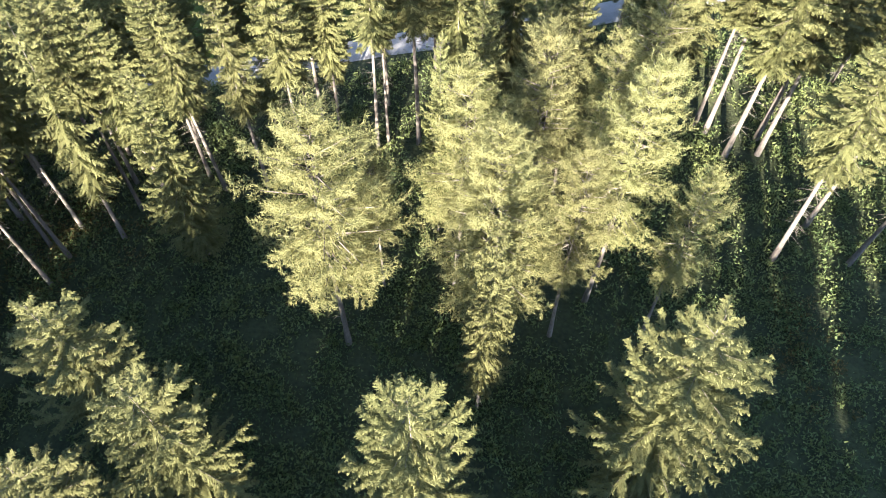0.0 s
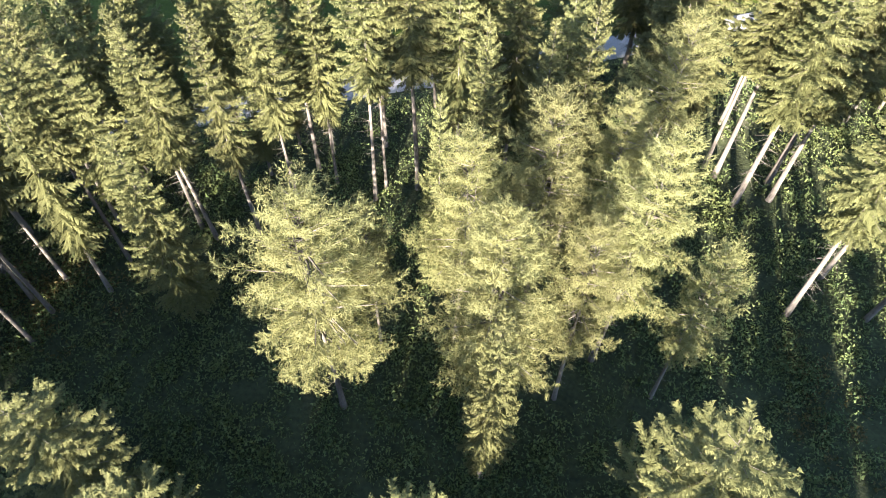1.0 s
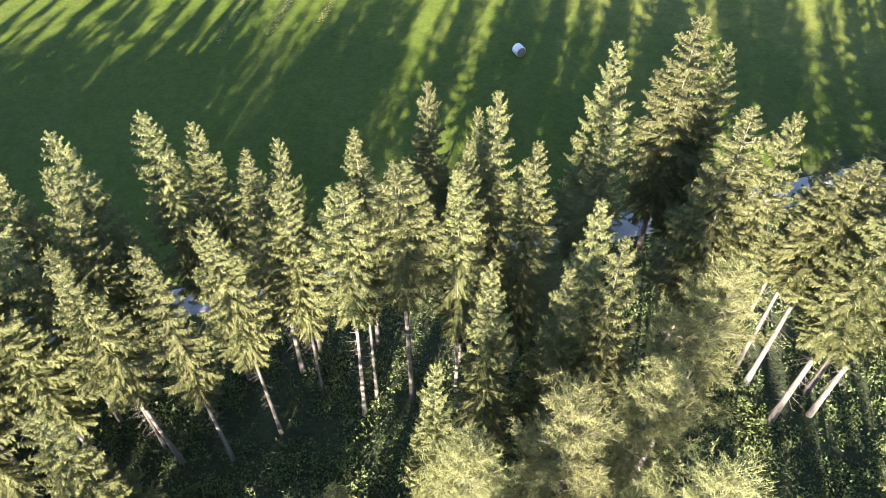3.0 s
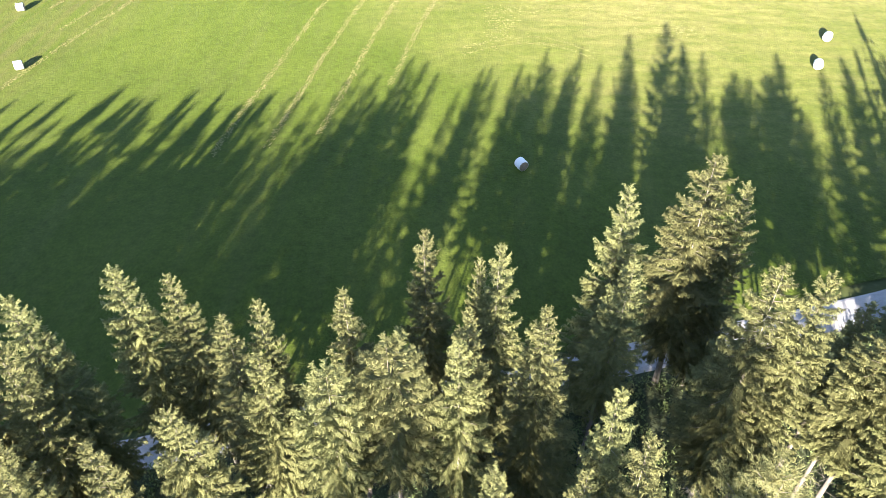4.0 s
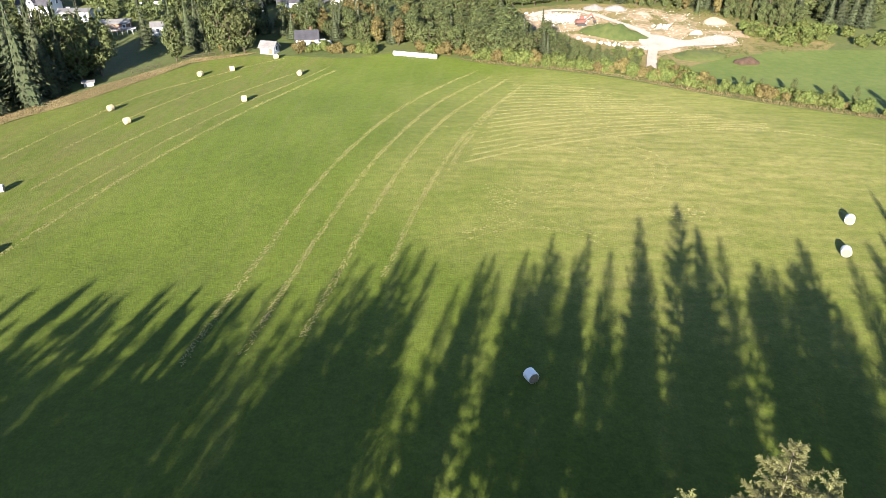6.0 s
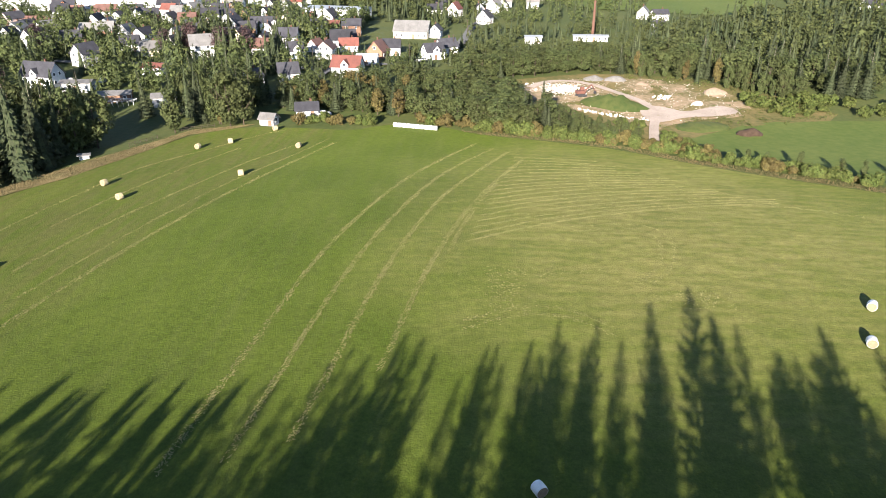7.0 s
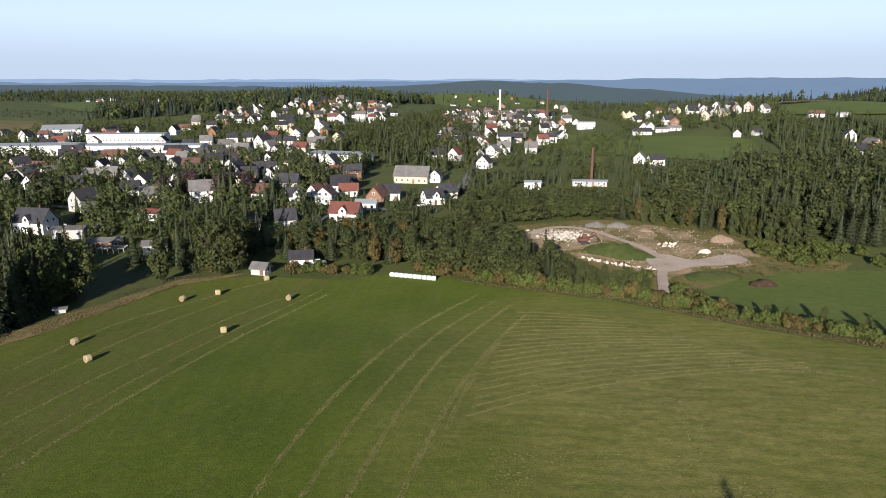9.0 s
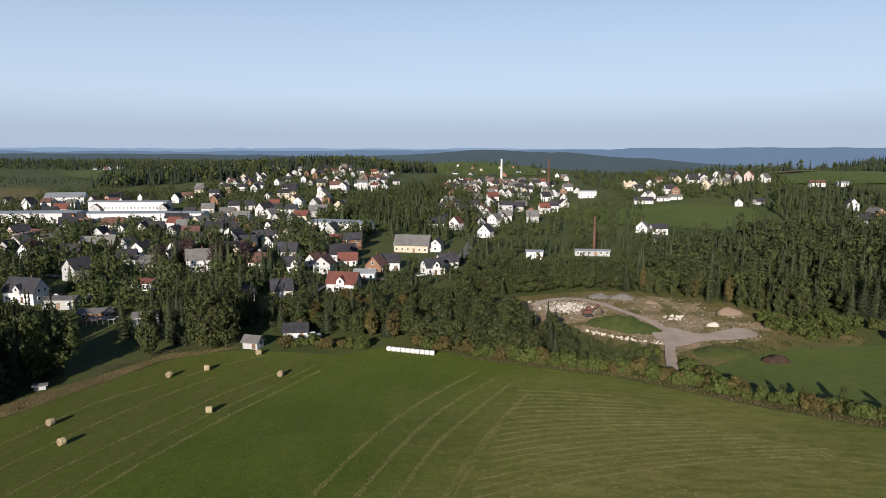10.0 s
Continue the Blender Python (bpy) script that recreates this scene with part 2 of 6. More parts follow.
    t2.inputs["To Min"].default_value, t2.inputs["To Max"].default_value = 0.80, 1.22
    l.new(grain, t2.inputs[0])
    l.new(t2.outputs[0], k.inputs["Value"])
    l.new(out, k.inputs["Color"])
    l.new(k.outputs[0], p.inputs["Base Color"])
    p.inputs["Roughness"].default_value = 0.9
    p.inputs["Specular IOR Level"].default_value = 0.15
    p.inputs["Diffuse Roughness"].default_value = 0.4
    bp = n.new("ShaderNodeBump")
    bp.inputs["Strength"].default_value, bp.inputs["Distance"].default_value = 0.7, 0.12
    l.new(noise_at(4.0, 5), bp.inputs["Height"])
    l.new(bp.outputs[0], p.inputs["Normal"])
    return m


FIELD = field_material()


def hazed_material(name, colour, glow, share):
    """Far wooded ridges; haze of kilometres of air is added as a bluish glow."""
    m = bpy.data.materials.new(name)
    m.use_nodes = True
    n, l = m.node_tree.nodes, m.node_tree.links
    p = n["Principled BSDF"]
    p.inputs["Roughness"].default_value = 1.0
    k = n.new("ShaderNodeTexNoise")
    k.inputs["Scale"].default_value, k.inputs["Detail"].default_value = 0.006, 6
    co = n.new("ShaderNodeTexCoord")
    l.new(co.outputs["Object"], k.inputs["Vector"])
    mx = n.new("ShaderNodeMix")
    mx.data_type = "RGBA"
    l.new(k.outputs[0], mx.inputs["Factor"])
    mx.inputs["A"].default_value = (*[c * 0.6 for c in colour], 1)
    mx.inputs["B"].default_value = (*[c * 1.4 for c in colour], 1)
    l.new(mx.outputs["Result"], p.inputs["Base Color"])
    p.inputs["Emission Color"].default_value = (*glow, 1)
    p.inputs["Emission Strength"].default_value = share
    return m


# ---- the lie of the land ----
def bump(x, y, cx, cy, rx, ry, h):
    return h * math.exp(-((x - cx) / rx) ** 2 - ((y - cy) / ry) ** 2)


def ramp(v, a, b):
    s = min(1.0, max(0.0, (v - a) / (b - a)))
    return s * s * (3 - 2 * s)


def land(x, y):
    """Height of the ground: field with a low crest, valley town, hills round it."""
    z = bump(x, y, 10, 150, 110, 55, 3.4) + bump(x, y, 70, 120, 50, 40, 1.2)
    z += 3.0 * ramp(y, 205, 300)
    z -= 4.0 * ramp(-x, 85, 130) * ramp(y, 120, 170) * (1 - ramp(y, 230, 320))
    z += bump(x, y, -235, 1080, 170, 330, 20) + bump(x, y, 370, 760, 210, 260, 24)
    z += bump(x, y, 950, 1500, 330, 600, 50) + bump(x, y, -1200, 2300, 900, 500, 14)
    z += 5 * ramp(y, 500, 900) - 30 * ramp(y, 1150, 1700) * ramp(x, -520, -200) + bump(x, y, -40, 1950, 330, 380, 40)
    return z


def mesh_of(name, verts, faces, mat):
    me = bpy.data.meshes.new(name)
    me.from_pydata([tuple(v) for v in verts], [], [tuple(f) for f in faces])
    me.materials.append(mat)
    me.update()
    return me


def quads(name, v, mat):
    """A mesh of loose triangles or quads from an array of shape (n, 3 or 4, 3)."""
    n, c = v.shape[:2]
    me = bpy.data.meshes.new(name)
    me.vertices.add(c * n)
    me.vertices.foreach_set("co", np.ascontiguousarray(v, dtype=np.float32).ravel())
    me.loops.add(c * n)
    me.loops.foreach_set("vertex_index", np.arange(c * n, dtype=np.int32))
    me.polygons.add(n)
    me.polygons.foreach_set("loop_start", np.arange(0, c * n, c, dtype=np.int32))
    me.materials.append(mat)
    me.update(calc_edges=True)
    return me


def part(name, me, parent, label=""):
    ob = new(name, me)
    ob.parent = parent
    if label:
        tagged(ob, label)
    return ob


def bm_mesh(name, bm, mat):
    me = bpy.data.meshes.new(name)
    bm.to_mesh(me)
    bm.free()
    me.materials.append(mat)
    return me


def box_bm(sx, sy, sz, at=(0, 0, 0), bm=None, bevel=0.0):
    bm = bm or bmesh.new()
    r = bmesh.ops.create_cube(bm, size=1, matrix=Matrix.Translation(at) @ Matrix.Diagonal((sx, sy, sz, 1)))
    if bevel:
        es = {e for v in r["verts"] for e in v.link_edges}
        bmesh.ops.bevel(bm, geom=list(es), offset=bevel, segments=1, affect="EDGES")
    return bm


def inside(x, y, poly):
    c, j = False, len(poly) - 1
    for i in range(len(poly)):
        (xi, yi), (xj, yj) = poly[i], poly[j]
        if (yi > y) != (yj > y) and x < (xj - xi) * (y - yi) / (yj - yi) + xi:
            c = not c
        j = i
    return c


def rounded(poly, times=2, closed=True):
    """Chaikin's corner cutting."""
    for _ in range(times):
        out = []
        m = len(poly)
        for i in range(m if closed else m - 1):
            (ax, ay), (bx, by) = poly[i], poly[(i + 1) % m]
            out += [(0.75 * ax + 0.25 * bx, 0.75 * ay + 0.25 * by), (0.25 * ax + 0.75 * bx, 0.25 * ay + 0.75 * by)]
        poly = out if closed else [poly[0]] + out + [poly[-1]]
    return poly


def patch(name, poly, lift, step, mat, label, category, rough=0.0):
    """A sheet that follows the land within a polygon."""
    from mathutils.geometry import delaunay_2d_cdt
    edge = []
    for i in range(len(poly)):
        a, b = Vector(poly[i]), Vector(poly[(i + 1) % len(poly)])
        k = max(1, int((b - a).length / step))
        edge += [a.lerp(b, j / k) for j in range(k)]
    m = len(edge)
    xs, ys = [p[0] for p in poly], [p[1] for p in poly]
    pts = list(edge)
    y = min(ys) + step / 2
    while y < max(ys):
        x = min(xs) + step / 2
        while x < max(xs):
            if inside(x, y, poly) and inside(x + step * 0.4, y, poly) and inside(x - step * 0.4, y, poly):
                pts.append(Vector((x + random.uniform(-0.2, 0.2) * step, y + random.uniform(-0.2, 0.2) * step)))
            x += step
        y += step
    vs, _, fs, *_ = delaunay_2d_cdt(pts, [(i, (i + 1) % m) for i in range(m)], [], 1, 1e-4)
    verts = [(v.x, v.y, land(v.x, v.y) + lift + (rough * noise.noise((v.x * 0.15, v.y * 0.15, 3)) if rough else 0)) for v in vs]
    me = mesh_of(name, verts, fs, mat)
    me.polygons.foreach_set("use_smooth", [True] * len(me.polygons))
    return tagged(new(name, me), label, category, kind="structure")


def ribbon(name, line, width, lift, mat, label, category):
    """A road: a strip along a line, with a low crown and shoulders."""
    pts = rounded(line, 3, closed=False)
    verts, faces = [], []
    for i, (x, y) in enumerate(pts):
        ax, ay = pts[max(0, i - 1)]
        bx, by = pts[min(len(pts) - 1, i + 1)]
        d = Vector((bx - ax, by - ay)).normalized()
        for s, h in ((-0.5, -0.06), (-0.42, 0.0), (0, 0.05), (0.42, 0.0), (0.5, -0.06)):
            w = width * s * (1 + 0.12 * noise.noise((x * 0.2, y * 0.2, s)))
            px, py = x - d.y * w, y + d.x * w
            verts.append((px, py, land(px, py) + lift + h))
    for i in range(len(pts) - 1):
        for j in range(4):
            a = i * 5 + j
            faces.append((a, a + 1, a + 6, a + 5))
    return tagged(new(name, mesh_of(name, verts, faces, mat)), label, category, kind="structure")


# ground: one sheet to the horizon
verts, faces = [(0, 100, land(0, 100) - 0.05)], []
RINGS, SPOKES = 84, 144
for i in range(RINGS):
    r = 6 * (4800 / 6) ** (i / (RINGS - 1))
    for j in range(SPOKES):
        a = 2 * math.pi * j / SPOKES
        x, y = r * math.sin(a), 100 + r * math.cos(a)
        verts.append((x, y, land(x, y) - 0.05))
for j in range(SPOKES):
    faces.append((0, 1 + (j + 1) % SPOKES, 1 + j))
for i in range(RINGS - 1):
    for j in range(SPOKES):
        a, b = 1 + i * SPOKES + j, 1 + i * SPOKES + (j + 1) % SPOKES
        faces.append((a, b, b + SPOKES, a + SPOKES))
ground = tagged(new("ground", mesh_of("ground", verts, faces, GRASS)), "rough green grassland running out to the wooded horizon", "ground", kind="structure")

FIELD_EDGE = [(-190, 60), (-120, 118), (-96, 168), (-88, 178), (-82, 195), (-75, 218), (-62, 227), (-44, 226), (-31, 224), (-25, 229), (-18, 232), (-7, 229),
              (4, 221), (26, 214), (39, 208), (55, 194.5), (70, 185), (86, 177), (150, 150), (240, 130), (240, 128), (52, 74), (22, 63.5), (7, 58.5), (-3, 56.5), (-12, 53.5), (-31, 47.5), (-75, 36), (-190, 5)]
field = patch("field", rounded(FIELD_EDGE, 1), 0.03, 6.0, FIELD, "mown green hay field with drier streaks over its crest", "field")
forest_floor = patch("forest_floor", [(-130, -75), (130, -75), (130, 86), (52, 70), (22, 60.5), (7, 55), (-3, 53), (-31, 43), (-75, 31), (-130, 16)], 0.03, 7.0, FLOOR,
                     "dark forest floor of needles, moss and fern", "forest floor", 0.06)
road = ribbon("road", [(-190, -4), (-75, 33.5), (-31, 44.8), (-15, 50), (-3, 54), (7, 56), (22, 61), (45, 68), (51, 71), (130, 96), (240, 122)], 3.4, 0.12, GRAVEL,
              "pale gravel forest road between the trees and the field", "road")

# ---- trees ----
def norm(v):
    return v / np.maximum(np.linalg.norm(v, axis=-1, keepdims=True), 1e-9)


def twigs(base, ahead, up, length, width, sag):
    """Loose leaf-shaped quads: base, two shoulders, tip."""
    ahead = norm(ahead)
    side = norm(np.cross(ahead, up))
    down = np.cross(side, ahead)
    mid = base + ahead * (length * 0.5)[:, None]
    tip = base + ahead * length[:, None] - down * (sag * length)[:, None] * -1
    w = side * (width * 0.5)[:, None]
    lower = down * (width * 0.25)[:, None]
    return np.stack([base, mid + w - lower, tip, mid - w - lower], 1)


def shards(base, ahead, up, length, width):
    """Loose pointed triangles: twigs set with needles."""
    ahead = norm(ahead)
    side = norm(np.cross(ahead, up)) * (width * 0.5)[:, None]
    return np.stack([base - side, base + side, base + ahead * length[:, None]], 1)


UP = np.array([0.0, 0.0, 1.0])


def boughs(rng, height, crown, radius, step, per, full, ragged):
    """Whorls of boughs: for each the azimuth, foot height, reach and how low it sits (1 lowest)."""
    z, turn = crown, rng.uniform(0, 6.28)
    while z < height - 0.3:
        s = (height - z) / (height - crown)
        reach = radius * min(1.0, (s / full) ** 0.56) * (1 - 0.4 * max(0.0, s - 0.8) / 0.2)
        n = max(4, int(round(per * (0.7 + 0.3 * s))))
        for k in range(n):
            turn += 2 * math.pi / n + rng.normal(0, 0.25)
            ln = max(0.28, reach * (1 + rng.uniform(-ragged, ragged * 0.7)))
            if rng.random() < 0.10:
                ln *= 0.55
            yield turn, z + rng.normal(0, 0.16 * step), ln, s
        turn += 0.7
        z += step * (0.62 + 0.5 * s) * rng.uniform(0.75, 1.25)


def bough_line(rng, az, z, ln, s, n, rise, droop, fall=0.75, lo=0.06):
    t = np.linspace(lo, 1.0, n)
    e0 = rise - fall * s + rng.normal(0, 0.09)
    h = np.array([math.cos(az), math.sin(az), 0.0])
    p = np.outer(t * ln * math.cos(e0), h)
    p[:, 2] = z + t * ln * math.sin(e0) - droop * ln * t ** 1.4 * s + 0.62 * ln * np.maximum(0, t - 0.5) ** 2
    ax = norm(np.gradient(p, axis=0))
    return t, p, ax, norm(np.cross(ax, UP))


def frond(rng, out, t, p, ax, sd, env, twig, hang, thick):
    """A bough's needles: twigs to both sides that slope like a roof, and a hanging comb below them."""
    n = len(p)
    for sgn in (-1, 1):
        d = norm(ax * 0.7 + sd * (sgn * 0.85) - UP * (0.22 + 0.3 * hang) + rng.normal(0, 0.16, (n, 3)))
        L = twig * env * rng.uniform(0.65, 1.3, n)
        q = p + rng.normal(0, 0.02, (n, 3))
        out.append(shards(q, d, UP * 0.8 + sd * (sgn * 0.5) + rng.normal(0, 0.15, (n, 3)), L, thick + L * 0.12))
        k = np.nonzero(rng.random(n) < 0.75)[0]
        m = len(k)
        q2 = q[k] + d[k] * (L[k] * rng.uniform(0.15, 0.75, m))[:, None]
        d2 = ax[k] * 0.35 + sd[k] * (sgn * 0.2) - UP * (0.55 + hang) + rng.normal(0, 0.16, (m, 3))
        out.append(shards(q2, d2, sd[k] * sgn + ax[k] * 0.6 + rng.normal(0, 0.22, (m, 3)), L[k] * rng.uniform(0.45, 0.95, m), np.full(m, thick * 0.95)))
    d = ax * 0.95 + UP * 0.22 + rng.normal(0, 0.22, (n, 3))
    L = twig * 0.5 * env * rng.uniform(0.6, 1.3, n)
    out.append(shards(p, d, UP + rng.normal(0, 0.35, (n, 3)), L, np.full(n, thick)))


def spruce_crown(rng, height, crown, radius, step=0.70, per=7, dens=14.0, twig=0.42, full=0.6, ragged=0.25, hang=0.36, thick=0.125, limbs=None):
    """Separate drooping boughs in whorls, each a frond with a hanging comb, with dark gaps between them."""
    out = []
    for az, z, ln, s in boughs(rng, height, crown, radius, step, per, full, ragged):
        n = max(5, int(dens * ln))
        t, p, ax, sd = bough_line(rng, az, z, ln, s, n, 0.55, 0.24)
        if limbs is not None and ln > 0.5:
            limbs.append((p[[0, n // 3, (2 * n) // 3]], 0.014 + 0.006 * ln))
        env = np.clip(0.25 + 2.2 * t, 0, 1) * (1.08 - 0.5 * t) * min(1.0, 0.5 + 0.32 * ln)
        frond(rng, out, t, p, ax, sd, env, twig, hang * (0.4 + s), thick)
        if ln > 1.3 and dens > 5:
            for j in range(2 + 2 * int(ln > 2.2)):
                i = int(n * rng.uniform(0.3, 0.75))
                l2 = ln * rng.uniform(0.26, 0.40)
                m = max(4, int(dens * l2 * 0.9))
                d = norm((ax[i] * 0.8 + sd[i] * (1 if j % 2 else -1) * 0.7 - UP * 0.10)[None])[0]
                t2 = np.linspace(0.12, 1, m)
                q = p[i] + np.outer(t2 * l2, d)
                q[:, 2] += l2 * (0.22 * t2 ** 2 - 0.16 * t2)
                ax2 = np.tile(d, (m, 1))
                frond(rng, out, t2, q, ax2, norm(np.cross(ax2, UP)), 0.95 - 0.4 * t2, twig * 0.78, hang * (0.4 + s), thick)
    # inner twigs round the stem
    n = int(130 * (height - crown) / 10)
    q = 1 - np.sqrt(rng.random(n))
    a = rng.uniform(0, 6.28, n)
    h = np.stack([np.cos(a), np.sin(a), 0 * a], 1)
    b = h * (0.05 * radius * (1 - q))[:, None] + UP * (crown + 0.3 + (height - crown - 1.2) * q)[:, None]
    L = radius * 0.66 * (1 - q) ** 0.7 + 0.15
    out.append(shards(b, h - UP * rng.uniform(0.1, 0.8, (n, 1)), UP + h * 0.5 + rng.normal(0, 0.5, (n, 3)), L, 0.12 + 0.28 * L))
    # leader and the tuft round it
    n = 26
    b = np.zeros((n, 3))
    b[:, 2] = height - rng.uniform(0.05, 0.9, n)
    d = norm(rng.normal(0, 1, (n, 3)) * (1, 1, 0.3)) + UP * 0.9
    out.append(shards(b, d, rng.normal(0, 1, (n, 3)), rng.uniform(0.22, 0.42, n), np.full(n, 0.08)))
    return np.concatenate(out)


def larch_crown(rng, height, crown, radius, step=0.60, per=6, full=0.55, ragged=0.45, limbs=None):
    """Long upturned limbs with drooping side branches, all set with soft spiky tufts of needles."""
    out = []
    for az, z, ln, s in boughs(rng, height, crown, radius, step, per, full, ragged):
        n = max(6, int(9 * ln))
        t, p, ax, sd = bough_line(rng, az, z, ln, s, n, 0.8, 0.12, 0.85)
        if limbs is not None and ln > 0.6:
            limbs.append((p[[0, n // 3, (2 * n) // 3]], 0.025 + 0.010 * ln))
        lines = [(p[n // 5:], ax[n // 5:])]
        side = 1
        for j in range(max(3, int(ln * 4.2))):
            i = int(rng.integers(int(n * 0.2), n))
            l2 = 0.30 * ln * (1.1 - t[i]) + rng.uniform(0.25, 0.5)
            side = -side
            d = norm((ax[i] * 0.75 + sd[i] * side * rng.uniform(0.5, 1.0) + UP * rng.uniform(-0.35, 0.25))[None])[0]
            m = max(4, int(10 * l2))
            t2 = np.linspace(0.1, 1, m)
            q = p[i] + np.outer(t2 * l2, d)
            q[:, 2] += l2 * (0.2 * t2 ** 2 - 0.3 * t2)
            lines.append((q, np.tile(d, (m, 1))))
        for q, a in lines:
            m = len(q)
            for j in range(4):
                d = a * 0.75 + norm(rng.normal(0, 1, (m, 3))) * 0.75 - UP * (0.35 if j < 3 else -0.1)
                L = rng.uniform(0.14, 0.34, m)
                face = norm(q * (1, 1, 0)) * 0.6 + UP * 0.5 + rng.normal(0, 0.45, (m, 3))
                out.append(shards(q + rng.normal(0, 0.05, (m, 3)), d, face, L, 0.042 + 0.05 * L))
    n = 60
    b = np.zeros((n, 3))
    b[:, 2] = height - rng.uniform(0.0, 1.5, n)
    out.append(shards(b, norm(rng.normal(0, 1, (n, 3))) + UP * 0.7, rng.normal(0, 1, (n, 3)), np.full(n, 0.4), np.full(n, 0.07)))
    return np.concatenate(out)


def conifer_cone(rng, height, low, radius, n, leaf, tiers=9, power=0.85):
    """A farther conifer: drooping sprays in tiers round a slim cone, closed by a core."""
    s = 1 - np.sqrt(rng.random(n))
    tier = (np.floor(s * tiers) + 0.5 * rng.random(n) ** 1.5) / tiers
    z = low + (height - low) * np.minimum(tier, 0.97)
    a = rng.uniform(0, 6.28, n)
    lobe = 1 + 0.22 * np.sin(3 * a + 7 * np.floor(s * tiers)) + rng.normal(0, 0.08, n)
    r = radius * (1 - (z - low) / (height - low)) ** power * lobe
    h = np.stack([np.cos(a), np.sin(a), 0 * a], 1)
    side = np.stack([-np.sin(a), np.cos(a), 0 * a], 1)
    L = leaf * rng.uniform(0.6, 1.3, n) * (0.45 + 0.55 * (1 - s))
    p = h * np.maximum(0.05, r - 0.75 * L)[:, None] + UP * z[:, None]
    d = h * 0.8 - UP * rng.uniform(0.2, 0.9, (n, 1)) + side * rng.normal(0, 0.45, (n, 1))
    out = [shards(p, d, h * 0.6 + UP * 0.8 + rng.normal(0, 0.42, (n, 3)), L, L * 0.7)]
    m = 6
    b = np.zeros((m, 3))
    b[:, 2] = height * 0.86
    out.append(shards(b, rng.normal(0, 0.07, (m, 3)) + UP, rng.normal(0, 1, (m, 3)), np.full(m, height * 0.15), np.full(m, 0.045 * height)))
    k = np.arange(9) * 2 * math.pi / 9
    rim = np.stack([0.62 * radius * np.cos(k), 0.62 * radius * np.sin(k), 0 * k + low], 1)
    tip = np.tile([0, 0, height * 0.9], (9, 1))
    out.append(np.stack([rim, np.roll(rim, -1, 0), tip], 1))
    return np.concatenate(out)


def trunk_mesh(rng, height, foot, crown, stubs=0, sides=8, wob=0.10, limbs=()):
    """A tapered trunk with a flared foot, dead twigs under the crown and the limbs that carry the boughs."""
    verts, faces = [], []
    rows = 9
    ph = rng.uniform(0, 6.28)
    for i in range(rows + 1):
        t = i / rows
        z = height * t - (0.4 if i == 0 else 0)
        r = foot * (1 - t) ** 1.05 * (1.35 if i == 0 else 1.0) + 0.015
        r *= 0.55 if z > crown + 1.5 and stubs else 1.0
        ox, oy = wob * math.sin(3 * t + ph), wob * math.cos(2.3 * t + ph) - wob * math.cos(ph)
        ox -= wob * math.sin(ph)
        for k in range(sides):
            a = 2 * math.pi * k / sides
            verts.append((ox + r * math.cos(a), oy + r * math.sin(a), z))
    for i in range(rows):
        for k in range(sides):
            a, b = i * sides + k, i * sides + (k + 1) % sides
            faces.append((a, b, b + sides, a + sides))
    for j in range(stubs):
        a = rng.uniform(0, 6.28)
        z, ln, r0, dip = rng.uniform(0.3, 1.1) * crown, rng.uniform(0.4, 1.5), 0.017, rng.uniform(-0.45, 0.15)
        d = Vector((math.cos(a), math.sin(a), dip)).normalized()
        q = d.orthogonal().normalized()
        u = d.cross(q)
        o = Vector((0, 0, z))
        i0 = len(verts)
        for c in range(3):
            an = 2.094 * c
            verts.append(tuple(o + (q * math.cos(an) + u * math.sin(an)) * r0))
        verts.append(tuple(o + d * ln))
        faces += [(i0, i0 + 1, i0 + 3), (i0 + 1, i0 + 2, i0 + 3), (i0 + 2, i0, i0 + 3)]
    for line, r0 in limbs:
        i0 = len(verts)
        for j, o in enumerate(line):
            r = r0 * (1 - 0.35 * j)
            verts += [(o[0] - r, o[1], o[2]), (o[0] + r, o[1], o[2]), (o[0], o[1], o[2] + 1.4 * r)]
        for j in range(len(line) - 1):
            for k in range(3):
                a, b = i0 + 3 * j + k, i0 + 3 * j + (k + 1) % 3
                faces.append((a, b, b + 3, a + 3))
    me = mesh_of("trunk", verts, faces, BARK)
    me.polygons.foreach_set("use_smooth", [True] * len(me.polygons))
    return me


def tree_of(name, trunk, crown, label, category="tree", group=""):
    root = new(name)
    part("trunk", trunk, root)
    part("crown", crown, root)
    return tagged(root, label, category, group)


def put(proto, x, y, size, rng, wide=1.0, lean=0.015):
    """A copy of a tree on the ground, scaled to its height."""
    ob = copy_thing(proto, pose(x, y, land(x, y), math.degrees(rng.normal(0, lean)), math.degrees(rng.normal(0, lean)), rng.uniform(0, 360)))
    ob.scale = (size * wide, size * wide, size)
    return ob


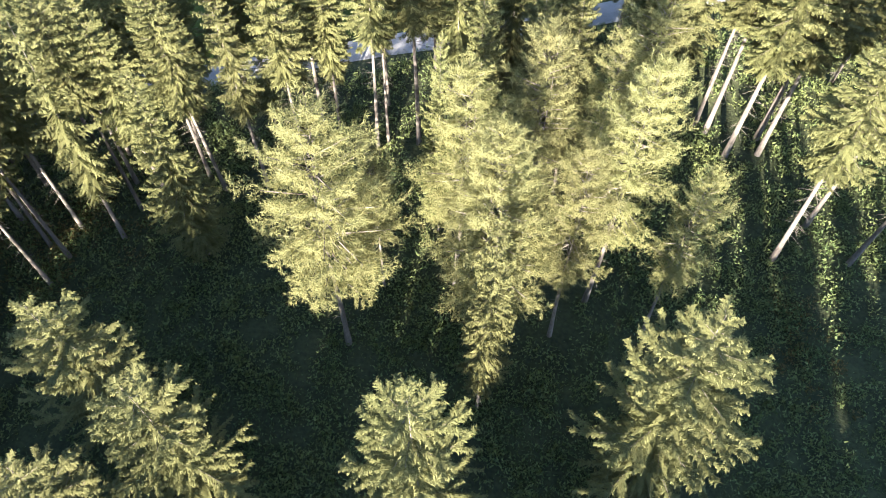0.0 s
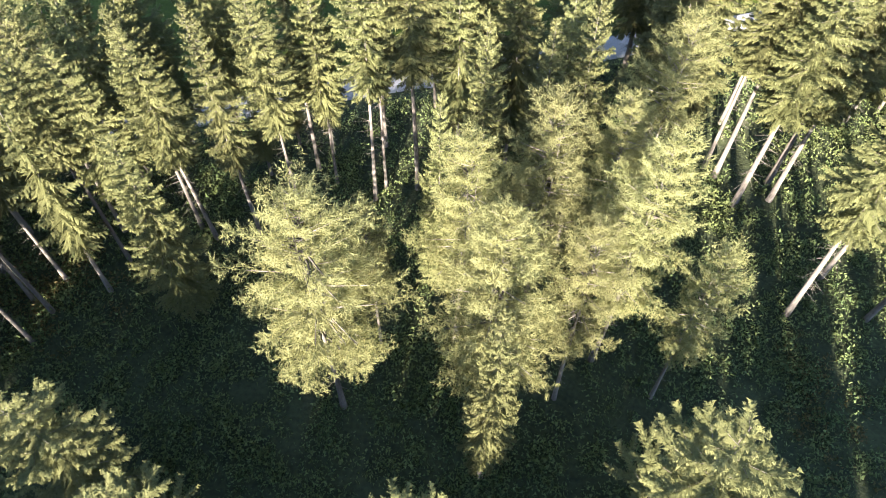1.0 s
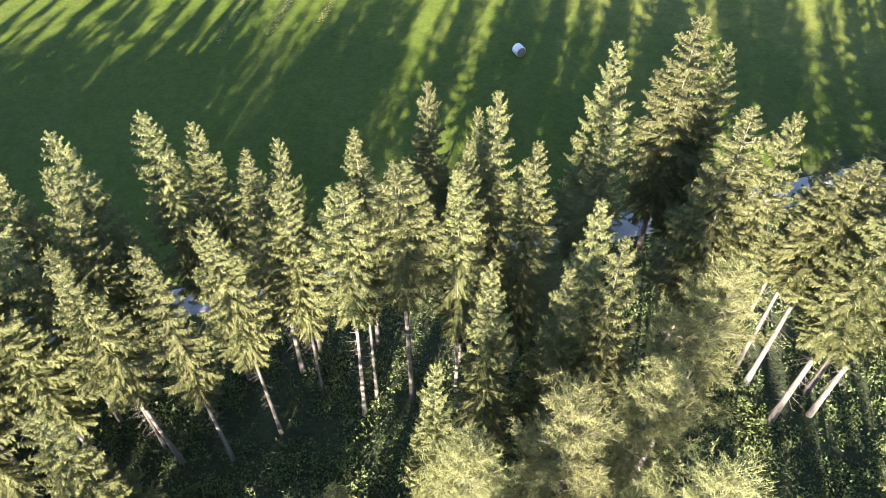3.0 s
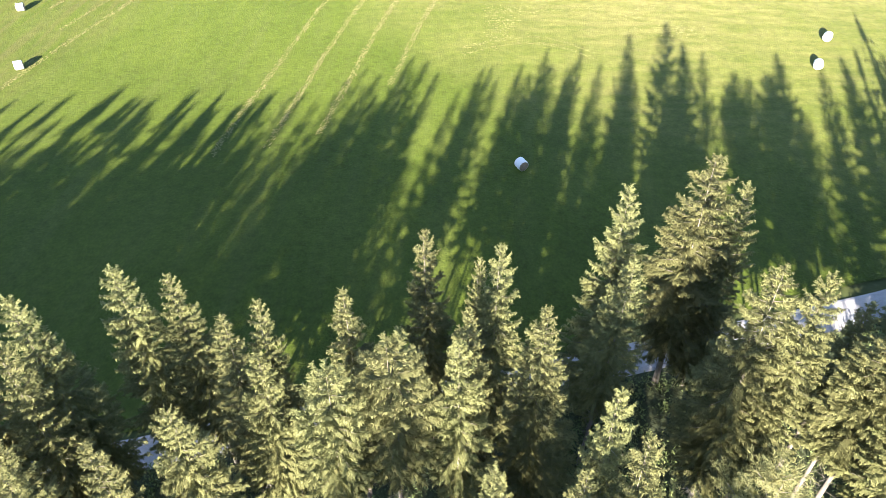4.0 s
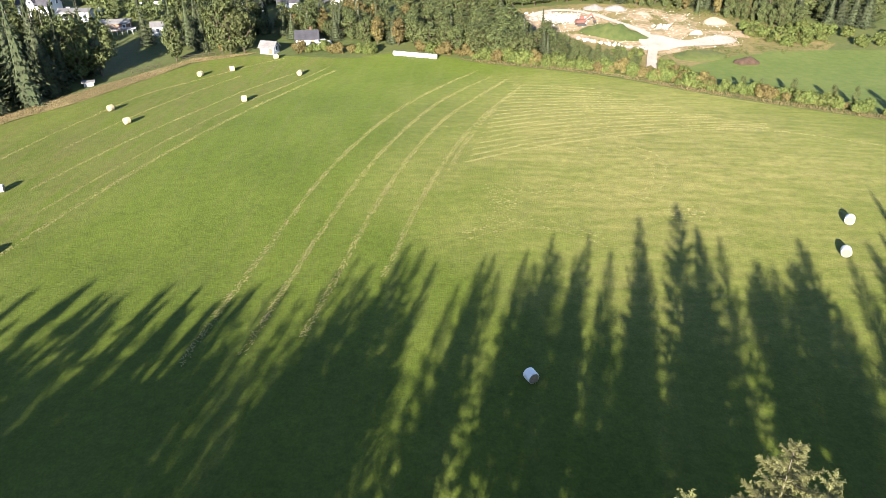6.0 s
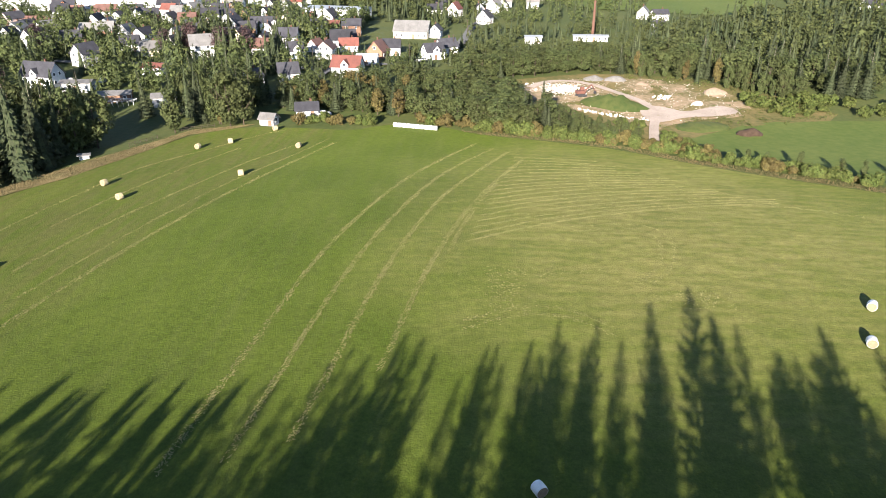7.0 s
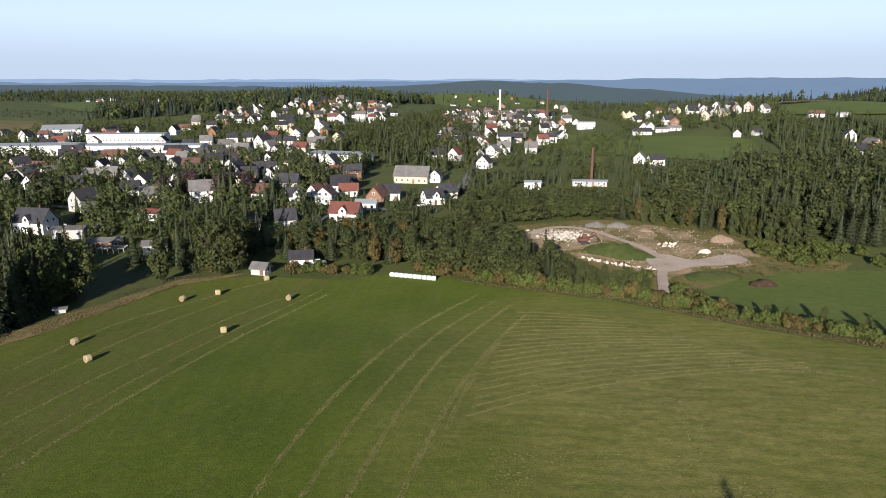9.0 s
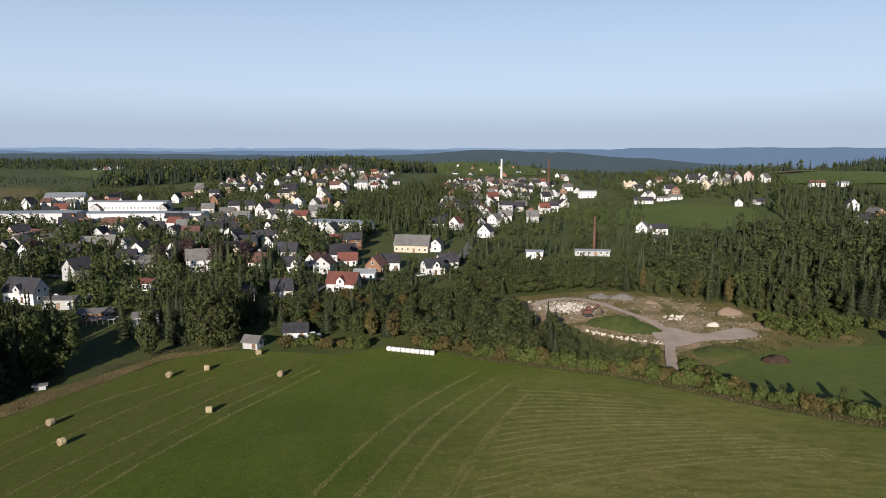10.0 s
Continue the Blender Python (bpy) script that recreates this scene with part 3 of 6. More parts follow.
rng = np.random.default_rng(7)
H0 = 22.0
SPRUCE_LABEL = "tall spruce with bare lower trunk and drooping green boughs"
SPRUCE_SHAPES = ((8.5, 2.3, 0.75), (10.0, 2.2, 0.7), (4.5, 2.6, 0.8), (12.0, 1.9, 0.4), (8.5, 1.8, 0.75), (2.0, 3.1, 0.85), (3.0, 3.0, 0.5))   # crown's foot, radius, roundness at 22 m
spruces, plain, larches = [], [], []
for crown, radius, full in SPRUCE_SHAPES:
    limbs = []
    leaves = spruce_crown(rng, H0, crown, radius, *((0.98, 6, 15.0) if full == 0.5 else ()), full=full, limbs=limbs, ragged=0.45 if full == 0.5 else 0.25)
    spruces.append(tree_of("spruce", trunk_mesh(rng, H0 - 0.3, 0.165, crown, 60, limbs=limbs), quads("crown", leaves, SPRUCE), SPRUCE_LABEL if crown > 6 else "dense green spruce with drooping boughs almost to the ground", group="spruces of the forest edge"))
# lighter build for the forest round about
for crown, radius, near in ((6.0, 2.2, True), (5.5, 2.8, False), (4.0, 2.5, False)):
    plain.append(tree_of("spruce", trunk_mesh(rng, H0 - 0.4, 0.17, crown, 10),
                         quads("crown", spruce_crown(rng, H0, crown, radius, 1.1, 6, 4.0, 0.62, hang=0.6, thick=0.2) if near else conifer_cone(rng, H0, crown, radius, 460, 1.5, 16, 0.5), SPRUCE), SPRUCE_LABEL, group="spruces of the forest"))
LARCH_SHAPES = ((9.0, 4.0), (8.5, 2.8), (6.0, 3.3))
for crown, radius in LARCH_SHAPES:
    limbs = []
    leaves = larch_crown(rng, H0, crown, radius, limbs=limbs)
    larches.append(tree_of("larch", trunk_mesh(rng, H0 - 0.4, 0.2, crown, 30, wob=0.25, limbs=limbs), quads("crown", leaves, LARCH),
                           "larch with soft pale yellow-green needles in low sun", group="larches"))
prototypes = [*spruces, *plain, *larches]

# x, y, height, kind, radius of the crown
EDGE_ROW = [(-19.8, 43.1, 23.4, 2, 2.0), (-19.4, 39.2, 22.8, 2, 1.7), (-16.8, 47.2, 21.8, 2, 2.0), (-13.5, 47.6, 20.4, 2, 1.7), (-7.2, 43.9, 22.3, 2, 1.5), (-8.3, 41.9, 22.5, 4, 1.5), (-6.4, 40.2, 21.9, 0, 1.45),
            (-2.5, 45.0, 22.3, 4, 1.4), (-2.8, 38.4, 23.1, 3, 1.55), (-2.0, 39.9, 20.5, 3, 1.2), (0.8, 40.0, 23.5, 3, 1.9), (1.8, 50.5, 22.3, 2, 1.6), (4.35, 43.6, 22.9, 2, 1.6), (4.2, 40.8, 22.6, 0, 1.55)]
EDGE_ROW_EAST = [(6.2, 49.0, 23.2, 2, 1.8), (5.0, 50.0, 20.9, 2, 1.3), (8.5, 43.1, 23.1, 2, 2.0), (14.4, 53.8, 23.3, 5, 2.5), (13.5, 49.0, 22.0, 0, 1.6), (21.0, 57.5, 23.7, 2, 3.0), (23.3, 57.4, 21.5, 5, 2.2),
                 (21.5, 46.0, 24.0, 2, 2.7), (24.1, 46.0, 23.8, 2, 2.1), (29.3, 49.6, 18.4, 4, 1.5), (28.5, 39.4, 23.5, 1, 2.6), (31.8, 40.2, 23.5, 1, 2.4), (27.4, 42.7, 22.5, 3, 2.1), (32.1, 42.2, 23.0, 3, 2.2), (26.7, 43.8, 21.5, 3, 1.7),
                 (36.5, 53.0, 22.0, 0, 2.2), (41.0, 50.0, 21.5, 2, 2.2), (45.0, 52.0, 22.0, 0, 2.0), (44.0, 46.0, 22.0, 2, 2.2)]
SECOND_ROW = [(11.7, 37.2, 24.6, 2, 1.9), (9.9, 34.4, 22.1, 2, 1.6), (12.8, 34.4, 23.8, 2, 1.9), (6.1, 34.6, 22.7, 5, 1.9), (3.0, 30.1, 20.5, 5, 1.5), (-8.9, 36.4, 22.9, 1, 1.7), (-12.0, 34.1, 22.6, 4, 1.5),
              (-15.7, 33.7, 20.8, 1, 1.9), (-17.2, 34.7, 21.4, 4, 1.5), (-20.2, 32.2, 20.6, 0, 2.0), (-15.6, 26.9, 19.2, 5, 2.3), (-23.3, 40.3, 22.0, 0, 1.9)]
NEAR_ROW = [(16.4, 9.4, 21.9, 6, 3.8), (2.8, 6.0, 21.6, 6, 3.0), (-9.4, 6.6, 19.7, 6, 2.9), (-16.4, 11.2, 18.2, 6, 3.0), (-13.5, 3.2, 19.5, 6, 2.6), (8.6, 1.2, 20.5, 4, 1.9), (6.5, 14.6, 22.4, 2, 1.6), (30.5, 28.5, 23.5, 1, 2.7),
            (36.6, 28.3, 22.0, 1, 2.5), (34.0, 32.0, 22.5, 3, 2.1), (-26.7, 28.9, 22.0, 1, 2.0), (-22.3, 31.1, 22.0, 3, 1.8), (-23.7, 34.1, 22.0, 3, 1.8), (-26.8, 26.0, 22.0, 3, 1.8), (-28.5, 26.8, 22.0, 0, 1.9), (-27.3, 23.3, 21.0, 1, 2.0)]
# low spruces added among the rows to block sun under the crowns
SHADE_UNDERSTOREY = [(-10.5, 44.8, 9.0, 2, 1.6), (-12.5, 41.0, 9.0, 2, 1.6), (10.8, 45.2, 11.0, 2, 1.6), (-22.5, 42.4, 11.0, 2, 1.6), (10.6, 49.2, 11.0, 2, 1.5)]
LARCHES = [(-3.2, 19.3, 24.0, 0, 4.2), (4.6, 24.9, 22.8, 1, 2.7), (9.35, 26.1, 23.8, 1, 2.8), (14.8, 23.8, 24.1, 1, 2.7), (6.9, 19.2, 23.5, 2, 3.5), (11.9, 20.6, 20.4, 1, 2.2), (18.9, 21.0, 18.9, 1, 1.9), (17.4, 34.4, 22.6, 1, 2.9),
           (-1.0, 24.5, 17.0, 1, 1.7), (14.6, 30.2, 20.5, 1, 2.4)]
standing = []
for row, skirt in ((EDGE_ROW, 1.34), (EDGE_ROW_EAST, 1.25), (SECOND_ROW, 1.18), (NEAR_ROW, 1.05), (SHADE_UNDERSTOREY, 1.3)):
    for x, y, h, k, r in row:
        put(plain[0] if row is SHADE_UNDERSTOREY else spruces[k], x, y, h / H0, rng, skirt * r / SPRUCE_SHAPES[k][1] * H0 / h)
        standing.append((x, y))
for x, y, h, k, r in LARCHES:
    put(larches[k], x, y, h / H0, rng, r / LARCH_SHAPES[k][1] * H0 / h)
    standing.append((x, y))


def road_y(x):
    return 53.8 + 0.32 * x if x > -15 else 50 + 0.30 * (x + 15)


def sun_gap(x, y):
    """Whether a spot lies in the sunward aisle opened through unseen trees for light."""
    return y < 24 and abs(x + 27 + 0.198 * (27 - y)) < 1.5


def fill(x0, x1, y0, y1, gap, tries, limit, wide=1.0):
    made = 0
    for _ in range(tries):
        x, y = rng.uniform(x0, x1), rng.uniform(y0, y1)
        if made >= limit or y > road_y(x) - 4 or sun_gap(x, y):
            continue
        if all((x - a) ** 2 + (y - b) ** 2 > gap ** 2 for a, b in standing):
            standing.append((x, y))
            put(plain[0 if -37 < x < 40 else int(rng.integers(1, 3))], x, y, rng.uniform(19.5, 23.5) / H0, rng, rng.uniform(0.9, 1.2) * (wide if x < -36 else 1.0))
            made += 1


# unseen spruces added to shade the near tree on the left
for x, y in ((-19.0, -8.0), (-21.0, -3.0), (-17.5, -16.0), (-23.5, -12.0)):
    put(plain[1], x, y, 1.0, rng)
    standing.append((x, y))
# unseen west of x = -36: crowns widened there so that their shadows merge
fill(-62, -21, 26, 48, 2.9, 1500, 74, 1.7)
fill(-90, -60, 10, 40, 3.4, 500, 25, 1.45)
# out of view, put in for the shade on the left-hand trees
fill(-80, -27, -30, 24, 3.4, 1600, 100, 1.45)
fill(48, 92, 30, 80, 3.6, 900, 60)
for ob in prototypes:
    for o in (*ob.children, ob):
        bpy.data.objects.remove(o)

# unseen forest added behind, which only lends its shade
def joined(rng, spots, kinds):
    out = []
    for x, y, h in spots:
        q = kinds[int(rng.integers(len(kinds)))]
        a, s = rng.uniform(0, 6.28), h / 12
        c, n = math.cos(a), math.sin(a)
        w = s * rng.uniform(0.85, 1.2)
        v = np.empty_like(q)
        v[..., 0] = (q[..., 0] * c - q[..., 1] * n) * w + x
        v[..., 1] = (q[..., 0] * n + q[..., 1] * c) * w + y
        v[..., 2] = q[..., 2] * s + land(x, y)
        out.append(v)
    return np.concatenate(out)


# out of view: packed tall and close to shade the forest floor
behind = []
for _ in range(7000):
    x, y = rng.uniform(-84, 66), rng.uniform(-84, -33)
    if len(behind) < 560 and not sun_gap(x, y) and all((x - a) ** 2 + (y - b) ** 2 > 5.0 for a, b, _ in behind):
        behind.append((x, y, rng.uniform(23.5, 26.5)))
tagged(new("spruce_forest", quads("spruce_forest", joined(rng, behind, [conifer_cone(rng, 12, 2.5, r, 100, 1.4, 8) for r in (1.9, 1.7)]), FAR_SPRUCE)),
       "dense unseen spruce forest behind, added for its shade", "forest", kind="stuff")

# undergrowth: ferns, brambles and saplings of the forest floor
def clumps(rng, spots, per, spread, tall, leaf):
    out = []
    for x, y, s in spots:
        n = int(per * s)
        c = rng.normal(0, 1, (n, 3)) * (spread * s, spread * s, tall * 0.35 * s)
        c[:, 2] = np.abs(c[:, 2]) + 0.05
        c += (x, y, land(x, y))
        d = rng.normal(0, 1, (n, 3)) + (0, 0, 0.5)
        L = leaf * rng.uniform(0.6, 1.4, n)
        out.append(shards(c, d, rng.normal(0, 1, (n, 3)), L, L * 0.6))
    return np.concatenate(out)


spots = []
while len(spots) < 3600:
    x, y = rng.uniform(-42, 52), rng.uniform(2, 66)
    if y < road_y(x) - 2.2 and noise.noise((x * 0.12, y * 0.12, 1)) > rng.uniform(-0.9, 0.2):
        spots.append((x, y, rng.uniform(0.5, 1.25)))
tagged(new("undergrowth", quads("undergrowth", clumps(rng, spots, 62, 0.52, 1.25, 0.24), SHRUB)), "dark green undergrowth of fern, bramble and saplings", "undergrowth", kind="stuff")

# autumn bushes whose yellow also stands in for sun on the floor
lit = [(x, y, rng.uniform(0.5, 1.1)) for x, y in zip(rng.normal(-27, 2.6, 60), rng.normal(27, 3.0, 60))] + [(x, y, rng.uniform(0.4, 0.9)) for x, y in zip(rng.normal(31, 1.5, 25), rng.normal(21, 3.0, 25))]
tagged(new("yellowed_undergrowth", quads("yellowed_undergrowth", clumps(rng, lit, 60, 0.6, 1.2, 0.24), AUTUMN)), "yellow-brown bushes in patches of sun on the forest floor", "undergrowth", kind="stuff")

# ---- the field and its edges ----
def blades_along(rng, line, per_metre, width, size):
    pts = rounded(line, 3, closed=False)
    out = []
    for (ax, ay), (bx, by) in zip(pts, pts[1:]):
        ln = math.hypot(bx - ax, by - ay)
        n = rng.poisson(per_metre * ln * max(0.25, 0.85 + 0.8 * noise.noise((ax * 0.13, ay * 0.13, 7))))
        t = rng.random(n)
        x = ax + (bx - ax) * t + rng.normal(0, width, n)
        y = ay + (by - ay) * t + rng.normal(0, width, n)
        z = np.array([land(a, b) for a, b in zip(x, y)]) + 0.08
        d = rng.normal(0, 1, (n, 3)) * (1, 1, 0.06) + np.array([(bx - ax) / ln, (by - ay) / ln, 0])
        L = size * rng.uniform(0.6, 1.5, n)
        out.append(twigs(np.stack([x, y, z], 1), d, np.tile([0, 0, 1.0], (n, 1)), L, L * 0.4, np.zeros(n)))
    return np.concatenate(out)


HAY_LINES = [
    [(3.4, 213.0), (-7.0, 192.3), (-14.7, 170.3), (-22.2, 138.1), (-24.5, 118.7), (-26.1, 108.3), (-28.5, 90)],
    [(7.3, 207.5), (-4.0, 184.4), (-9.6, 164.6), (-14.5, 143.8), (-17.9, 123.5), (-19.9, 109.2), (-22, 92)],
    [(10.9, 204.0), (-2.5, 170.6), (-6.5, 153.7), (-9.2, 141.0), (-12.4, 122.7), (-13.9, 109.0), (-16, 95)],
    [(14.2, 196.9), (5.9, 173.5), (0.3, 153.8), (-5.0, 128.9), (-6.5, 117.4), (-8, 108)],
    [(7.5, 176.2), (1.6, 153.9), (-0.8, 139.8)],
    [(-33.9, 211.5), (-45, 177), (-54.9, 142), (-61, 118.5), (-64, 104)],
]
FAINT_LINES = [
    [(-50, 224), (-56.6, 217.8), (-68.8, 197.2), (-75.3, 186.2), (-78.6, 168.3), (-81.3, 155.7), (-84, 140)],
    [(-42, 212), (-48.7, 197.6), (-52.2, 188.5), (-57.4, 171.4), (-63.3, 155), (-70, 132)],
    [(-36, 216), (-41, 200), (-49.5, 177), (-57, 150), (-64, 124)],
    [(-57, 205), (-64, 188), (-70, 168), (-74, 150)],
]
def beside(line, off):
    """The line shifted sideways."""
    return [(x + off, y - 0.3 * off) for x, y in line]


hay = np.concatenate([blades_along(rng, beside(l, o), 11, 0.11, 0.30) for l in HAY_LINES for o in (-0.22, 0.22)] + [blades_along(rng, l, 16, 0.18, 0.28) for l in FAINT_LINES])
tagged(new("loose_hay", quads("loose_hay", hay, HAY)), "pale rows of loose hay left on the mown field", "hay", kind="stuff")
# thin remains of raked swaths over the crest, and turning marks of the rake
swath = []
for k in range(19):
    u = k / 18
    x0, y0, x1 = 2 + 10 * u, 144 + 54 * u, 62 - 30 * u + rng.uniform(-5, 4)
    rise = 23 * (1 - u) ** 1.3 - 2 * u
    swath.append(blades_along(rng, [(x0, y0), (x0 + 0.25 * (x1 - x0), y0 + 0.36 * rise + 1), (x0 + 0.6 * (x1 - x0), y0 + 0.72 * rise + 0.8), (x1, y0 + rise)], 19.0, 0.17, 0.32))
swath.append(blades_along(rng, [(50, 164.5), (62, 165.5), (74, 161), (88, 154)], 12, 0.3, 0.34))
for off in (0.0, 2.1):
    swath.append(blades_along(rng, [(20, 151 - off), (31 - 0.3 * off, 153.2 - off), (35.6 - off, 150.4 - off), (36.6 - off, 143.5), (34 - off, 135), (30 - off, 130)], 9, 0.22, 0.30))
    swath.append(blades_along(rng, [(2, 117 + off), (9, 121 + off), (16, 121 + off), (22, 116 + off)], 8, 0.22, 0.30))
for cx, cy, sx, sy, m in ((35.7, 125.8, 2.6, 1.2, 260), (8, 127, 1.6, 3.2, 240), (14, 133, 5, 1.2, 200), (22, 161, 9, 4, 500)):
    x, y = rng.normal(cx, sx, m), rng.normal(cy, sy, m)
    z = np.array([land(p, q) for p, q in zip(x, y)]) + 0.08
    L = 0.34 * rng.uniform(0.6, 1.5, m)
    swath.append(twigs(np.stack([x, y, z], 1), rng.normal(0, 1, (m, 3)) * (1, 1, 0.05), np.tile([0, 0, 1.0], (m, 1)), L, L * 0.4, np.zeros(m)))
tagged(new("raked_hay", quads("raked_hay", np.concatenate(swath), HAY)), "thin remains of raked hay across the crest of the field", "hay", kind="stuff")


def bale(x, y, turn, wrapped):
    """A round bale on its side: rolled body with rounded rims, flat ends."""
    root = new("hay_bale")
    bm = bmesh.new()
    rows = [(-0.60, 0.60), (-0.56, 0.66), (-0.35, 0.68), (0, 0.675), (0.35, 0.68), (0.56, 0.66), (0.60, 0.60)]
    sides = 20
    loops = [[bm.verts.new((px, r * math.cos(2 * math.pi * k / sides), r * math.sin(2 * math.pi * k / sides))) for k in range(sides)] for px, r in rows]
    for a, b in zip(loops, loops[1:]):
        for k in range(sides):
            bm.faces.new((a[k], a[(k + 1) % sides], b[(k + 1) % sides], b[k])).smooth = True
    part("body", bm_mesh("body", bm, WRAP if wrapped else STRAW), root)
    for sx in (-1, 1):
        bm = bmesh.new()
        c = bm.verts.new((sx * 0.64, 0, 0))
        ring = [bm.verts.new((sx * 0.598, 0.6 * math.cos(2 * math.pi * k / sides), 0.6 * math.sin(2 * math.pi * k / sides))) for k in range(sides)]
        for k in range(sides):
            bm.faces.new((c, ring[k], ring[(k + 1) % sides]))
        part("end_face", bm_mesh("end_face", bm, BALE_END), root, "brown end of rolled straw")
    root.matrix_basis = pose(x, y, land(x, y) + 0.70, 0, 0, turn)
    return tagged(root, "round hay bale in white net wrap lying on the mown grass" if wrapped else "round straw-coloured hay bale lying on the mown grass", "hay bale", "hay bales on the field")


for x, y, a, w in ((10.15, 88.9, 118, True), (58.3, 123.8, 60, True), (53.9, 114.8, 70, True), (-74.4, 131.3, 20, True), (-63.9, 110.6, 30, True), (-67.4, 204.5, 75, False), (-60.9, 210.1, 25, False),
                   (-42.0, 206.2, 85, False), (-48.7, 181.0, 20, False), (-76.1, 173.9, 70, False), (-68.2, 164.7, 60, False), (-52.7, 223.3, 40, False)):
    bale(x, y, a, w)


def silage_bale(x, y):
    """A bale wrapped in stretched white film: a squat roll with soft rims."""
    bm = bmesh.new()
    rows = [(-0.62, 0.42), (-0.58, 0.58), (-0.45, 0.65), (0, 0.66), (0.45, 0.65), (0.58, 0.58), (0.62, 0.42)]
    loops = [[bm.verts.new((px, r * math.cos(2 * math.pi * k / 14), r * math.sin(2 * math.pi * k / 14))) for k in range(14)] for px, r in rows]
    for a, b in zip(loops, loops[1:]):
        for k in range(14):
            bm.faces.new((a[k], a[(k + 1) % 14], b[(k + 1) % 14], b[k])).smooth = True
    bm.faces.new(loops[0][::-1])
    bm.faces.new(loops[-1])
    root = new("silage_bale", bm_mesh("silage_bale", bm, WRAP))
    root.matrix_basis = pose(x, y, land(x, y) + 0.64, 0, 0, -15 + random.uniform(-8, 8))
    tagged(root, "white film-wrapped silage bale in a row at the field edge", "silage bale", "row of silage bales")


for k in range(10):
    silage_bale(-19.8 + 1.27 * k, 228.4 - 0.35 * k)


def tufts(rng, poly, n, tall, wide):
    xs, ys = [p[0] for p in poly], [p[1] for p in poly]
    b = []
    while len(b) < n:
        x, y = rng.uniform(min(xs), max(xs)), rng.uniform(min(ys), max(ys))
        if inside(x, y, poly):
            b.append((x, y, land(x, y)))
    b = np.array(b)
    d = rng.normal(0, 0.35, (n, 3)) + (0, 0, 1)
    L = tall * rng.uniform(0.5, 1.4, n)
    return twigs(b, d, rng.normal(0, 1, (n, 3)), L, L * wide, np.full(n, -0.1))


LEFT_BANK = [(-99, 160), (-96, 168), (-88, 178), (-82, 195), (-75, 218), (-62, 227), (-60, 229.5), (-76, 223), (-87, 199), (-95, 183), (-104, 168)]
patch("field_bank", LEFT_BANK, 0.10, 2.0, DRY, "strip of dry brown grass along the edge of the field", "field bank", 0.15)
RIGHT_BANK = [(-2, 225), (4, 221), (26, 214), (39, 208), (55, 194.5), (70, 185), (86, 177), (150, 150), (150, 154), (88, 180.5), (72, 188.5), (57, 198), (41, 211), (27, 217.5), (5, 224)]
tagged(new("dry_grass", quads("dry_grass", np.concatenate([tufts(rng, LEFT_BANK, 14000, 0.38, 0.16), tufts(rng, RIGHT_BANK, 9000, 0.45, 0.16)]), DRY)), "tall dry brown grass on the banks round the field", "dry grass", kind="stuff")
patch("meadow", rounded([(50, 206), (58, 222), (72, 229), (82, 238), (112, 241), (150, 240), (190, 215), (150, 157), (92, 181), (73, 190), (58, 200)], 1), 0.05, 5.0, MEADOW, "bright green meadow beyond the hedge", "meadow")
patch("hill_meadow", rounded([(64, 530), (120, 490), (160, 466), (176, 488), (200, 560), (190, 590), (120, 625), (78, 655), (62, 600)], 1), 0.5, 12, MEADOW, "green pasture on the slope among the houses", "meadow")
patch("far_meadow", rounded([(-827, 1342), (-810, 1520), (-560, 1240), (-402, 973), (-356, 860), (-470, 950), (-560, 1020)], 1), 1.4, 40, MEADOW, "far green field before the woods", "meadow")
patch("valley_meadow", rounded([(-190, 1600), (20, 1560), (160, 1650), (120, 1900), (-60, 1960), (-230, 1850)], 1), 1.4, 40, MEADOW, "far green fields across the valley", "meadow")
patch("town_meadow", rounded([(-540, 700), (-384, 600), (-330, 600), (-384, 660), (-470, 800), (-560, 830)], 1), 0.8, 20, HEATH, "dry yellow field beside the sheds", "meadow")
patch("upper_meadow", rounded([(262, 700), (300, 660), (390, 650), (470, 720), (420, 800), (330, 790)], 1), 1.0, 20, MEADOW, "green pasture on the upper slope", "meadow")
patch("upper_field", rounded([(290, 790), (380, 800), (500, 790), (520, 815), (400, 835), (300, 815)], 1), 1.6, 20, DRY, "pale stubble strip on the upper slope", "meadow")

# gravel pit
MARGIN = rounded([(-2, 276), (18, 290), (50, 302), (84, 290), (104, 262), (112, 242), (84, 236), (66, 226), (54, 214), (46, 222), (40, 236), (24, 248), (12, 260)], 1)
patch("pit_margin", MARGIN, 0.06, 4.0, HEATH, "rough brownish grass round the gravel pit", "pasture", 0.1)
PIT = rounded([(8, 271), (20, 281), (33, 288), (54, 294), (72, 287), (86, 270), (88, 254), (82, 243), (66, 239), (57, 233), (52, 227), (48, 232), (47, 237), (36, 245), (27, 254), (18, 263)], 1)
patch("pit_floor", PIT, 0.12, 3.0, SOIL, "overgrown floor of a gravel pit", "gravel pit", 0.5)
ribbon("pit_road", [(48.5, 213), (50.3, 220), (52, 229), (55, 240), (56, 250), (54.3, 258.6), (48.5, 268), (42.3, 279.4), (34.7, 285), (26, 283), (20.6, 273.8)], 2.7, 0.72, YARD, "pale curved track through the gravel pit", "road")
patch("pit_yard", rounded([(52.5, 233), (57, 235.5), (64, 240.5), (75, 242), (82, 246.5), (79, 254), (72, 250.6), (65, 246), (61, 251), (55, 254), (51, 246)], 2), 0.62, 2.5, YARD, "pale gravelled yard of the pit", "gravel pit", 0.15)


